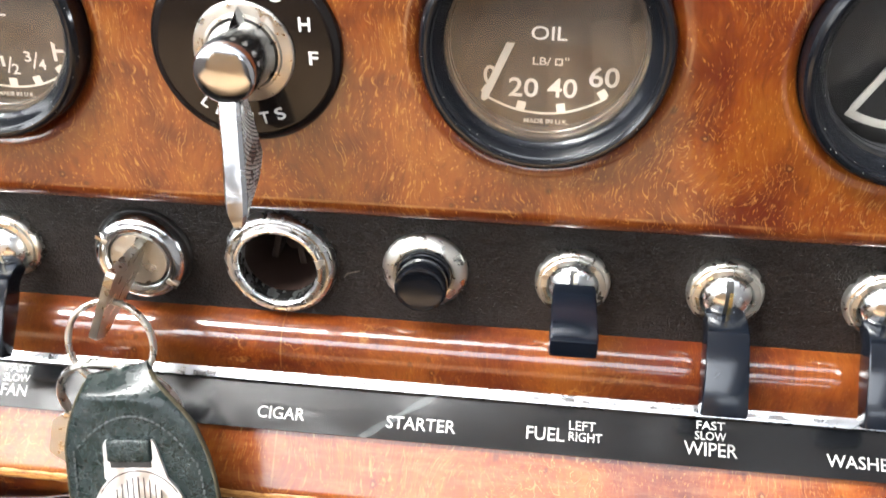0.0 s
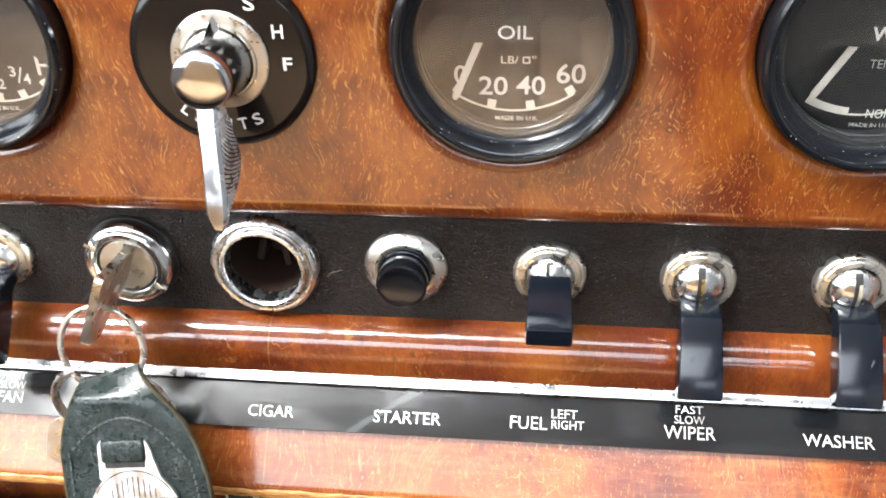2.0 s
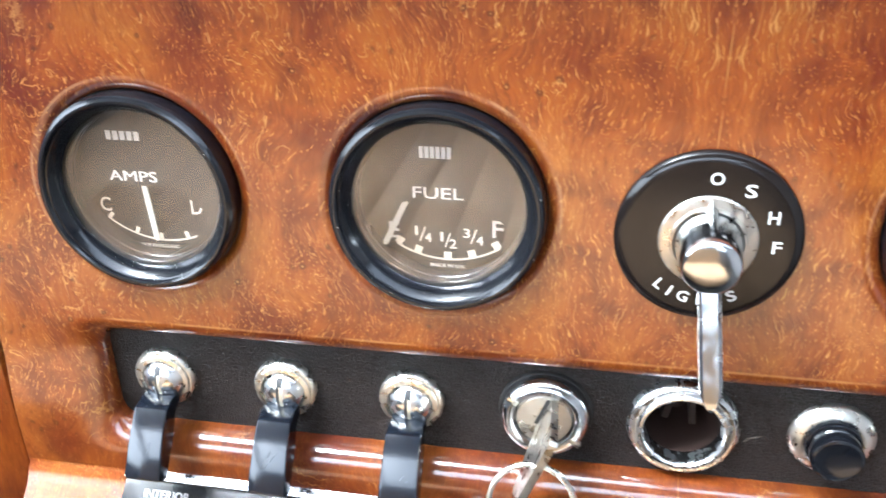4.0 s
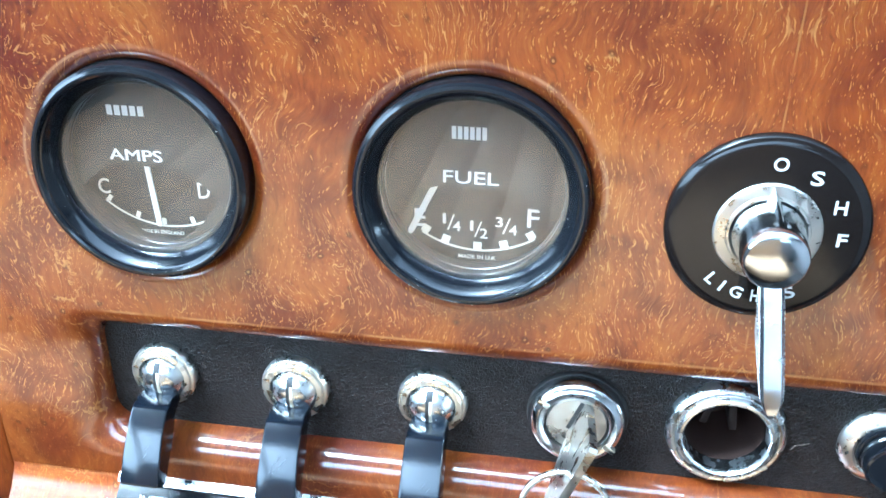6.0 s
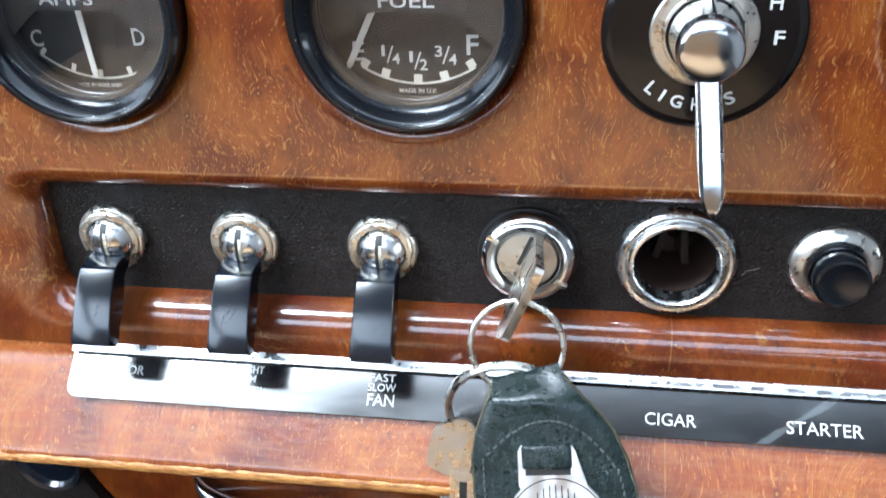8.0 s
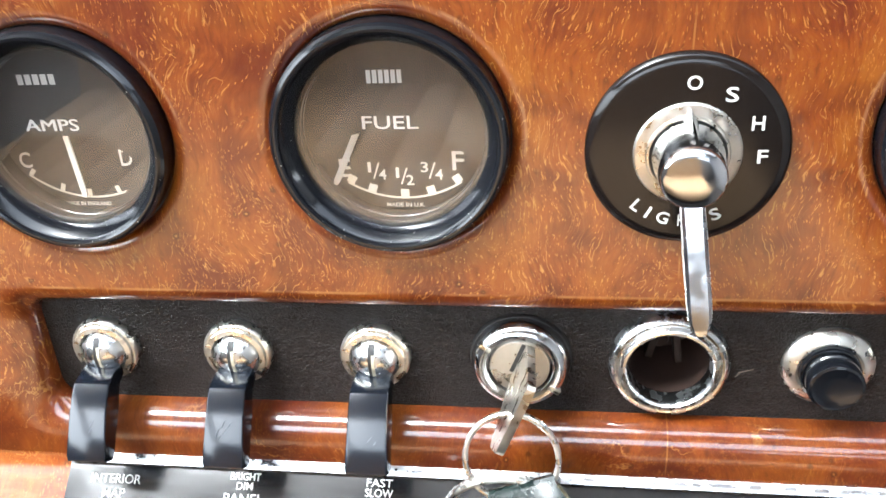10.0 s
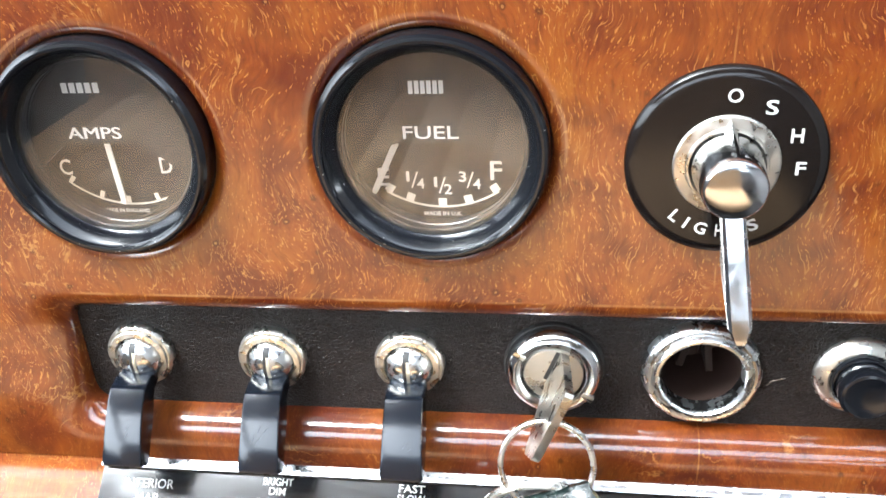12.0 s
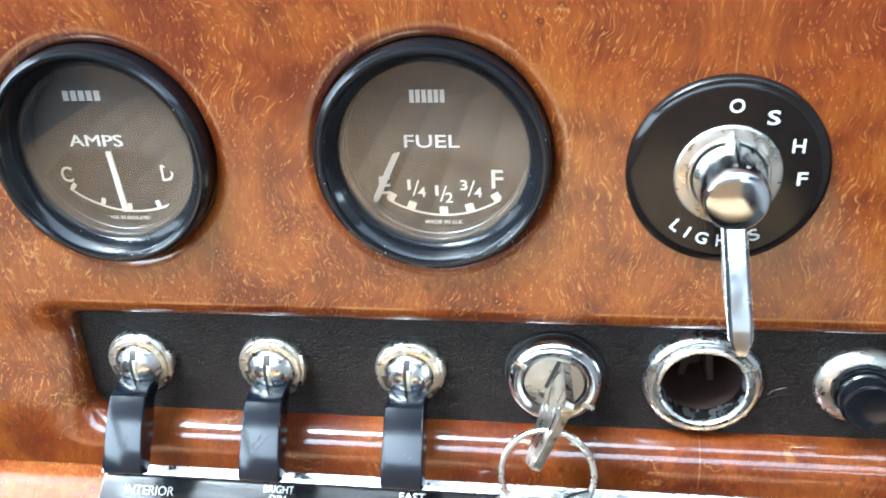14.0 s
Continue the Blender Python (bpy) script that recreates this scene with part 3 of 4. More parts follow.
def chipped_edge():
    """The ledge's bare front edge, nibbled along its length."""
    rng = random.Random(11)
    bm = bmesh.new()
    rows = []
    for i in range(149):
        x = -150 + 444 * i / 148
        chip = 0.5 * rng.random() ** 2 + (0.9 * rng.random() if rng.random() < 0.10 else 0.0)
        rows.append([bm.verts.new((x, y, z)) for y, z in ((-24.75 + chip, -132.2 - 0.3 * chip), (-25.2 + chip, -132.6), (-25.4 + 0.4 * chip, -133.2), (-25.4, -134.9), (-25.0, -135.6 + 0.5 * chip), (-22.0, -136.1), (-22.0, -133.0), (-23.6, -132.3))])
    for a, b in zip(rows, rows[1:]):
        join_loops(bm, a, b)
    bm.faces.new(rows[0]), bm.faces.new(rows[-1])
    return bm


part("ledge_edge", chipped_edge(), WOOD_EDGE, dash, "bare honey-coloured veneer edge with chips", 50)
# the neighbouring board, past a thin dark joint
part("side_board", box(-330, -151.4, -1.5, 14, -135, 84, b=1.2), WOOD_SIDE, dash, "straight-grained walnut side board")
part("board_gap", box(-152.5, -149.0, 4, 13, -136, 84), BLACK_DULL, dash, "dark joint between the boards")
part("trim_screw", move(lathe([(0, -2.2), (2.2, -2.0), (3.4, -1.2), (3.8, 0.4), (3.8, 2)], 32), -129.2, 0, 37.5), BLACK_DULL, dash, "small black screw head")

# ---- lettered strip ----
S0, S1 = Vector((0, -2.7, -107.35)), Vector((0, -14.0, -116.9))
SDOWN = (S1 - S0).normalized()
SOUT = Vector((0, SDOWN.z, -SDOWN.y))
strip = thing("label_strip", 0, 0, 0, "polished black strip with white switch names, lightly scratched", "label strip")


def on_strip(x, v, out=0.0):
    return Vector((x, 0, 0)) + S0 + SDOWN * v + SOUT * out


def strip_body():
    """A thin bar with two rounded lower corners and a soft front edge."""
    xa, xb, deep, r = -112.4, 258.0, (S1 - S0).length, 3.6
    pts = [(xa, 0.0), (xb, 0.0)]
    pts += [(xb - r + r * math.cos(radians(a)), deep - r + r * math.sin(radians(a))) for a in range(0, 91, 10)]
    pts += [(xa + r + r * math.cos(radians(a)), deep - r + r * math.sin(radians(a))) for a in range(90, 181, 10)]
    bm = bmesh.new()
    front = [bm.verts.new(on_strip(x, v)) for x, v in pts]
    back = [bm.verts.new(on_strip(x, v, -2.2)) for x, v in pts]
    bm.faces.new(front), bm.faces.new(back)
    join_loops(bm, front, back)
    return bevel(bm, 0.35, 2, 40)


part("strip", strip_body(), STRIP_BLACK, strip)
part("strip_top", along_x([(-1.2, -104.1), (-2.75, -104.0), (-3.0, -104.1), (-4.6, -105.85), (-4.75, -106.1), (-4.6, -106.35), (-1.2, -107.2)], -112.2, 257.8), EDGE_BRIGHT, strip, "bright bevelled top edge")
STRIP_WORDS = [  # word, x, distance down the slope, width, height
    ("INTERIOR", 0, 5.0, 16.5, 2.9, 0.0), ("MAP", 0, 9.4, 7.4, 2.9, 0.0),
    ("BRIGHT", 1, 2.5, 9.6, 2.3, 0.0), ("DIM", 1, 5.4, 5.2, 2.3, 0.0), ("PANEL", 1, 9.3, 12.6, 3.2, 0.0),
    ("FAST", 2, 2.5, 8.0, 2.4, 0.0), ("SLOW", 2, 5.5, 8.6, 2.4, 0.0), ("FAN", 2, 9.3, 8.2, 3.6, 0.0),
    ("CIGAR", 4, 9.4, 14.4, 3.6, 0.6), ("STARTER", 5, 9.3, 20.6, 3.7, 0.8),
    ("FUEL", 6, 8.9, 11.0, 3.8, -4.6), ("LEFT", 6, 5.8, 7.7, 2.6, 6.0), ("RIGHT", 6, 9.0, 9.6, 2.6, 7.0),
    ("FAST", 7, 2.6, 8.0, 2.4, 0.5), ("SLOW", 7, 5.6, 8.8, 2.4, 0.5), ("WIPER", 7, 9.4, 15.0, 3.8, 0.5),
    ("WASHER", 8, 9.6, 20.0, 3.6, 0.5),
]
lean = math.degrees(math.atan2(-SDOWN.y, -SDOWN.z))
for text, i, v, w, h, dx in STRIP_WORDS:
    c = S0 + SDOWN * (v + 0.3) + SOUT * 0.02
    bm = turn(word(text, w, h, 0.004), Matrix.Translation((SWITCH_X[i] + dx, c.y, c.z)) @ Matrix.Rotation(radians(-lean), 4, "X"))
    part("lettering", bm, WHITE, strip, "white lettering " + text)


# ---- instruments ----
def arc_band(cx, cz, r0, r1, a0, a1, y, seg=24):
    bm = bmesh.new()
    pa = [bm.verts.new((cx + r0 * math.cos(radians(a0 + (a1 - a0) * i / seg)), y, cz + r0 * math.sin(radians(a0 + (a1 - a0) * i / seg)))) for i in range(seg + 1)]
    pb = [bm.verts.new((cx + r1 * math.cos(radians(a0 + (a1 - a0) * i / seg)), y, cz + r1 * math.sin(radians(a0 + (a1 - a0) * i / seg)))) for i in range(seg + 1)]
    for i in range(seg):
        bm.faces.new((pa[i], pa[i + 1], pb[i + 1], pb[i]))
    return bm


FACE = 12.0                            # depth of the scale's face
PLATE = 6.4                            # depth of the upper dial plate in front of it
SC = (0.3, 7.2, 27.6)                  # the scale's arc: middle x, z and radius
# where the two layers of each dial sit sideways
TOP_DX = {"amps": 1.3, "fuel": 0.9, "oil": -0.6, "water": -0.6}
LOW_DX = {"amps": -1.1, "fuel": 0.1, "oil": -0.3, "water": -0.3}


def dial_plate(dx=0.0):
    """The upper dial plate: a disc with a wide opening for the scale."""
    bm = bmesh.new()
    edges = []
    rim = [(25.0 * math.cos(2 * math.pi * i / 72), 25.0 * math.sin(2 * math.pi * i / 72)) for i in range(72)]
    hole = [(-21.4, -9.4), (-12.2, -1.8), (-11.2, -1.2), (-9.8, -0.9), (9.8, -0.9), (11.2, -1.2), (12.2, -1.8), (21.4, -9.4)]
    hole += [(23.6 * math.cos(radians(a)) * (1 - 0.03 * abs(dx)), 24.2 * math.sin(radians(a))) for a in range(-28, -153, -4)]
    for pts in (rim, hole):
        loop = [bm.verts.new((x + (dx if pts is hole else 0.0), PLATE, z)) for x, z in pts]
        edges += [bm.edges.new((loop[i], loop[(i + 1) % len(loop)])) for i in range(len(loop))]
    bmesh.ops.triangle_fill(bm, use_beauty=True, use_dissolve=False, edges=edges)
    out = bmesh.ops.extrude_face_region(bm, geom=list(bm.faces))
    bmesh.ops.translate(bm, vec=(0, 0.9, 0), verts=[g for g in out["geom"] if isinstance(g, bmesh.types.BMVert)])
    return bm


BEZEL = [(30.2, 3), (30.3, 0.5), (30.3, -2.6), (30.1, -3.6), (29.5, -4.4), (28.8, -4.8), (28.2, -4.8), (27.7, -4.4), (27.4, -3.8), (27.0, -3.6), (25.9, -2.2), (25.0, -0.8), (24.6, 0.4), (25.2, 0.8)]


def gasket(seed):
    """The perished rubber under the glass, ragged along its inner edge."""
    bm = bmesh.new()
    rows = []
    for i in range(144):
        a = 2 * math.pi * i / 144
        top = smooth01(math.sin(a) + 0.55)
        r = 24.3 - top * (0.35 + 0.9 * max(0.0, noise.noise(Vector((seed, i * 0.35, 0)))) + 0.5 * max(0.0, noise.noise(Vector((seed, i * 0.9, 4)))))
        rows.append([bm.verts.new((q * math.cos(a), y, q * math.sin(a))) for q, y in ((25.0, 1.95), (r, 1.98), (r + 0.05, 2.3), (25.0, 2.3))])
    for i in range(144):
        join_loops(bm, rows[i], rows[(i + 1) % 144])
    return bm


def dust(seed, count=46):
    """Specks of dust caught on the lower half of the bezel."""
    rng = random.Random(seed)
    bm = bmesh.new()
    for _ in range(count):
        k = rng.choice((3, 4, 5, 6, 8, 9, 10, 10, 11, 11))
        f = rng.random()
        r, y = (BEZEL[k][i] + (BEZEL[k + 1][i] - BEZEL[k][i]) * f for i in range(2))
        a, size = radians(rng.gauss(275, 48)), rng.uniform(0.06, 0.17)
        c = Vector((r * math.cos(a), y, r * math.sin(a)))
        v = [bm.verts.new(c + size * Vector(d)) for d in ((1, 0, 0), (0, 0, 1), (-1, 0, 0), (0, 0, -1), (0, -1, 0), (0, 1, 0))]
        for i in range(4):
            bm.faces.new((v[i], v[(i + 1) % 4], v[4])), bm.faces.new((v[i], v[(i + 1) % 4], v[5]))
    return bm


def gauge_shell(name, label):
    kind = name.split("_")[0]
    g = thing(name, GAUGE_X[kind], 0, GAUGE_Z, label, "gauge", "round instruments in the dashboard")
    part("bezel", lathe(BEZEL, 96), BLACK_SATIN, g, "black painted bezel ring", 16)
    part("inner_ring", lathe([(25.4, 2.0), (24.0, 2.1), (23.7, 2.5), (23.7, 3.2), (24.0, 3.6), (23.9, 5.2), (23.6, 5.5), (23.6, 6.2), (25.2, 6.3), (25.2, FACE + 0.4), (25.8, FACE + 0.6)], 96), INNER_RING, g)
    part("dial", lathe([(0, FACE), (25.3, FACE), (25.3, FACE + 1)], 72), DIAL_SHADED, g, "black dial with white markings")
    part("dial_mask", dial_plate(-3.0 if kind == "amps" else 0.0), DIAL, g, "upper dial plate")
    glass = part("glass", lathe([(0, 0.9), (25.2, 0.9), (25.2, 1.9), (0, 1.9)], 72), GLASS, g, "clear glass")
    glass.visible_shadow = False
    part("gasket", gasket(len(name) + GAUGE_X[kind]), BLACK_DULL, g, "ragged black gasket under the glass")
    tagged(part("dust", dust(int(500 + GAUGE_X[kind])), OLD_WHITE, g, "pale dust specks", 1), kind="stuff")
    return g


def low(g):
    """Sideways place of a dial's lower layer."""
    return LOW_DX[g.name.split("_")[0]]


def scale_line(g, angles, wide=2.3, tall=2.2, mat=OLD_WHITE):
    cx, cz, r = SC[0] + low(g), SC[1] - 0.3, SC[2]
    a0, a1 = min(angles), max(angles)
    part("scale_arc", arc_band(cx, cz, r + 0.4, r + 1.0, a0 - 1, a1 + 1, FACE - 0.08), mat, g)
    for a in angles:
        bm = turn(box(-wide / 2, wide / 2, -0.05, 0.05, -tall / 2, tall / 2), Matrix.Translation((cx + (r - 0.7) * math.cos(radians(a)), FACE - 0.1, cz + (r - 0.7) * math.sin(radians(a)))) @ Matrix.Rotation(radians(-(a + 90)), 4, "Y"))
        part("tick", bm, mat, g)


def mark(g, text, x, z, w, h, bold=0.010, y=None, mat=WHITE, label=None):
    dx, dz = (low(g), -0.3) if y is None else (TOP_DX[g.name.split("_")[0]], 1.5)
    part("lettering", move(word(text, w, h, bold, 0.05), x + dx, FACE - 0.06 if y is None else y, z + dz), mat, g, label or "white lettering " + text)


def needle(g, x0, z0, x1, z1, wide=1.7):
    """A pale pointer from its free end (x0, z0) up to the dial plate."""
    x0, z0, x1, z1 = x0 + low(g) * 0.7, z0 - 0.1, x1 + low(g) * 0.7 + 0.6 * (x1 - x0) / 14, z1 + 1.6
    d = Vector((x1 - x0, 0, z1 - z0))
    n = Vector((d.z, 0, -d.x)).normalized()
    a, b = Vector((x0, 0, z0)), Vector((x1, 0, z1))
    pts = [a - n * wide * 0.25, a + n * wide * 0.25, a + d * 0.06 + n * wide * 0.5, b + n * wide * 0.5, b - n * wide * 0.5, a + d * 0.06 - n * wide * 0.5]
    part("needle", plate_xz([(p.x, p.z) for p in pts], FACE - 2.2, FACE - 1.75), OLD_WHITE, g, "pale pointer")


def maker(g, x, z, w, h, n):
    """The maker's mark, as plain bars."""
    for i in range(n):
        cx = x + TOP_DX[g.name.split("_")[0]] - w / 2 + w * (i + 0.5) / n
        part("maker_mark", box(cx - w / n * 0.36, cx + w / n * 0.36, PLATE - 0.06, PLATE + 0.02, z + 1.5 - h / 2, z + 1.5 + h / 2), WHITE, g, "plain white maker's mark")


TOP_Y = PLATE - 0.01
fuel = gauge_shell("fuel_gauge", "black round fuel gauge, its needle at empty")
maker(fuel, -2.4, 12.7, 9.4, 3.4, 6)
mark(fuel, "FUEL", -1.8, 0.6, 14.6, 3.5, 0.006, TOP_Y)
scale_line(fuel, [-122, -109, -90, -74.5, -57.5])
mark(fuel, "E", -15.6, -12.4, 3.2, 5.2)
for above, below, x, z, w in (("1", "4", -7.1, -13.2, 5.4), ("1", "2", 0.4, -14.8, 5.2), ("3", "4", 8.1, -13.2, 6.0)):
    mark(fuel, above, x - w * 0.34, z + 1.0, 0.9 if above == "1" else 2.0, 3.0, 0.012)
    mark(fuel, below, x + w * 0.30, z - 1.1, 2.1, 3.0, 0.012)
    slash = turn(box(-0.22, 0.22, -0.03, 0.03, -2.5, 2.5), Matrix.Rotation(radians(20), 4, "Y"))
    part("fraction_bar", move(slash, x + LOW_DX["fuel"], FACE - 0.09, z - 0.3), WHITE, fuel)
mark(fuel, "F", 15.2, -10.4, 3.2, 5.4, 0.012)
mark(fuel, "MADE IN U.K.", 0.3, -23.2, 10.6, 1.2, 0.012)
needle(fuel, -18.2, -16.6, -10.6, -2.0)

amps = gauge_shell("amps_gauge", "black round ammeter, its needle upright")
maker(amps, -7.3, 13.4, 11.2, 2.8, 5)
for dx in (-0.11, 0.11):
    mark(amps, "AMPS", -6.2 + dx, 0.7, 15.4, 3.3, 0.0, TOP_Y - dx * 0.05)
scale_line(amps, [-130, -110, -93, -74, -53], 1.3, 2.0)
mark(amps, "C", -18.2, -9.8, 3.6, 4.8)
mark(amps, "D", 12.2, -9.2, 3.6, 4.8)
mark(amps, "MADE IN ENGLAND", -2.4, -23.2, 13.8, 1.15, 0.012)
needle(amps, -1.9, -20.6, -3.3, -2.0, 1.6)

oil = gauge_shell("oil_gauge", "black round oil pressure gauge, its needle at zero")
maker(oil, 0.9, 12.7, 9.4, 3.4, 6)
mark(oil, "OIL", 1.2, 0.3, 8.8, 3.5, 0.006, TOP_Y)
mark(oil, "LB/", -0.6, -7.0, 4.6, 2.1, 0.01)
for x0, x1, z0, z1 in ((2.7, 4.7, -8.0, -7.6), (2.7, 4.7, -6.5, -6.1), (2.7, 3.1, -7.6, -6.5), (4.3, 4.7, -7.6, -6.5), (5.2, 5.5, -6.6, -5.8), (5.9, 6.2, -6.6, -5.8)):
    part("unit_mark", box(x0 + LOW_DX["oil"], x1 + LOW_DX["oil"], FACE - 0.12, FACE - 0.06, z0 - 0.3, z1 - 0.3), WHITE, oil)
scale_line(oil, [-123, -102, -80, -56])
for text, x, z, w, h in (("0", -13.6, -11.2, 3.4, 5.2), ("20", -4.9, -14.2, 7.6, 5.2), ("40", 5.0, -14.0, 7.6, 5.2), ("60", 15.4, -10.6, 7.6, 5.4)):
    mark(oil, text, x, z, w, h, 0.012)
mark(oil, "MADE IN U.K.", 1.4, -23.3, 11.6, 1.25, 0.012)
needle(oil, -15.2, -17.6, -8.2, -2.0, 1.9)

water = gauge_shell("water_gauge", "black round water temperature gauge, its needle at cold")
for dx in (-0.11, 0.11):
    mark(water, "WATER", 6.0 + dx, 0.8, 16.8, 3.5, 0.0, TOP_Y - dx * 0.05)
mark(water, "TEMPERATURE", 9.6, -6.9, 19.0, 2.3, 0.0)
mark(water, "NORMAL", 7.6, -20.2, 11.4, 2.5, 0.0)
part("cold_band", arc_band(SC[0] - 0.8, SC[1], SC[2] - 1.4, SC[2] + 0.7, -119, -95, FACE - 0.1), OLD_WHITE, water, "white cold band")
part("hot_band", arc_band(SC[0] - 0.8, SC[1], SC[2] - 1.4, SC[2] + 0.7, -66, -56, FACE - 0.1), OLD_WHITE, water, "white hot band")
part("scale_arc", arc_band(SC[0] - 0.8, SC[1], SC[2] + 0.2, SC[2] + 0.7, -119, -56, FACE - 0.08), OLD_WHITE, water)
mark(water, "MADE IN U.K.", 3.5, -23.4, 10.4, 1.1, 0.0)
needle(water, -13.2, -15.6, -4.8, -2.0, 1.9)

# ---- light switch ----
lights = thing("light_switch", 71.7, 0, -3.5, "black round lighting switch with a chrome lever turned to O", "switch")
part("switch_plate", lathe([(24.1, 1), (24.1, -1.6), (23.7, -2.2), (21.9, -2.95), (21.4, -3.0), (0, -3.0)], 96), BLACK_PLATE, lights, "black engraved plate")
for ch, x, z, w, h in (("O", 0.7, 17.3, 3.5, 3.4), ("S", 9.2, 14.4, 2.9, 3.6), ("H", 15.6, 7.4, 2.9, 3.5), ("F", 17.3, -0.9, 2.4, 3.4)):
    part("letter", move(word(ch, w, h, 0.016, 0.08), x, -3.02, z), WHITE, lights, "white letter " + ch)
for ch, a, w in (("L", 230.5, 2.1), ("I", 241.5, 0.7), ("G", 254.0, 3.0), ("H", 269.0, 1.8), ("T", 281.5, 2.6), ("S", 295.5, 2.5)):
    bm = turn(word(ch, w, 3.2, 0.016, 0.08), Matrix.Rotation(radians(-(a - 270)), 4, "Y"))
    part("letter", move(bm, 17.6 * math.cos(radians(a)), -3.02, 17.6 * math.sin(radians(a))), WHITE, lights, "white letter " + ch)
part("boss", lathe([(12.7, -2.9), (12.7, -3.5), (12.3, -3.9), (9.9, -4.3), (9.6, -4.9), (9.1, -5.0), (8.9, -4.4), (8.8, -2.9)], 72), NICKEL, lights, "satin nickel collar")
knob = part("knob", lathe([(8.8, -2.8), (8.7, -5.0), (8.2, -9.0), (7.7, -14.0), (7.5, -18.2), (7.2, -18.9), (6.6, -19.3), (4.4, -19.8), (2.2, -20.05), (0, -20.1)], 64), CHROME, lights, "bright chrome knob")


def pointer_fin():
    bm = bmesh.new()
    a = [bm.verts.new(p) for p in ((-2.4, -3.4, 8.0), (2.4, -3.4, 8.0), (0, -3.4, 11.8))]
    b = [bm.verts.new(p) for p in ((-1.2, -15.5, 7.0), (1.2, -15.5, 7.0), (0, -14.0, 7.8))]
    c = bm.verts.new((0, -6.5, 11.0))
    bm.faces.new(a), bm.faces.new(b)
    bm.faces.new((a[0], a[2], c)), bm.faces.new((a[2], a[1], c))
    bm.faces.new((a[0], c, b[2], b[0])), bm.faces.new((c, a[1], b[1], b[2])), bm.faces.new((a[1], a[0], b[0], b[1]))
    return bevel(bm, 0.25, 2)


part("pointer", pointer_fin(), CHROME, knob, "pointed chrome fin")
# sections down the lever: front y, z, depth, half width at the front and at the shoulder, middle x
LEVER = [(-18.6, -5.5, 6.5, 1.9, 2.6, 0.1), (-20.6, -10.0, 8.0, 1.9, 2.65, 0.5), (-23.0, -16.0, 11.0, 1.9, 2.7, 1.1), (-25.6, -22.5, 14.6, 1.95, 2.75, 1.7), (-27.8, -28.0, 17.0, 1.95, 2.8, 2.2), (-29.2, -31.5, 15.0, 1.8, 2.6, 2.5), (-29.4, -34.4, 5.0, 1.0, 1.6, 2.8), (-29.0, -35.6, 1.0, 0.3, 0.4, 2.9)]
BACK = Vector((0.0, 0.935, 0.35))         # from the lever's front to its back


def lever_body():
    bm = bmesh.new()
    rows = []
    for y, z, d, f, s, x in LEVER:
        p = Vector((x, y, z))
        q = p + BACK * d
        m = p + BACK * min(1.2, d * 0.4)
        rows.append([bm.verts.new(v) for v in ((x - f, p.y, p.z), (x + f, p.y, p.z), (m.x + s, m.y, m.z), (q.x + s, q.y, q.z), (q.x - s, q.y, q.z), (m.x - s, m.y, m.z))])
    for a, b in zip(rows, rows[1:]):
        join_loops(bm, a, b)
    bm.faces.new(rows[0]), bm.faces.new(rows[-1])
    return bevel(bm, 0.25, 2, 25)


lever = part("lever", lever_body(), CHROME_LEVER, lights, "long chrome lever arm", 20)


def flank(t, j, side, out):
    """A point on the lever's flank: t down its sections, j from 0 at the front to 1 at the back."""
    k = min(int(t), len(LEVER) - 2)
    y, z, d, f, s, x = (LEVER[k][i] + (LEVER[k + 1][i] - LEVER[k][i]) * (t - k) for i in range(6))
    lip = min(1.2, d * 0.4)
    c = Vector((x, y, z)) + BACK * (lip + 0.3 + (d - lip - 0.8) * j)
    return Vector((c.x + side * (s + out), c.y, c.z))


def knurl_bed(side):
    """A dark sheet on the flank that paints the shade between the knurls."""
    bm = bmesh.new()
    rows = [[bm.verts.new(flank(0.6 + 4.6 * i / 20, j / 4, side, 0.03)) for j in range(5)] for i in range(21)]
    for a, b in zip(rows, rows[1:]):
        for j in range(4):
            bm.faces.new((a[j], a[j + 1], b[j + 1], b[j]))
    return bm


def knurl(side):
    """Rows of small pyramids set corner to corner on one flank of the lever."""
    bm = bmesh.new()
    nu, nv = 46, 18
    for i in range(nu):
        for j in range(nv):
            if (i + j) % 2:
                continue
            du, dv = 4.6 / nu * 0.72, 1.0 / nv * 0.72
            t, w = 0.6 + 4.6 * (i + 0.5) / nu, (j + 0.5) / nv
            q = [bm.verts.new(flank(t + a * du, min(1.0, max(0.0, w + b * dv)), side, 0.05)) for a, b in ((-1, 0), (0, 1), (1, 0), (0, -1))]
            top = [bm.verts.new(flank(t + a * du * 0.45, w + b * dv * 0.45, side, 0.16)) for a, b in ((-1, 0), (0, 1), (1, 0), (0, -1))]
            for k in range(4):
                bm.faces.new((q[k], q[(k + 1) % 4], top[(k + 1) % 4], top[k]))
            bm.faces.new(top)
    return bm


for side in (-1, 1):
    part("knurled_grip", knurl(side), CHROME_WORN, lever, "finely knurled flank", 5)
    part("knurl_ground", knurl_bed(side), BLACK_DULL, lever, "dark sheet for the shade between the knurls", 5)


# ---- toggle switches ----
BALL, DOME = 7.2, 5.8                  # radius and height of a switch's ball
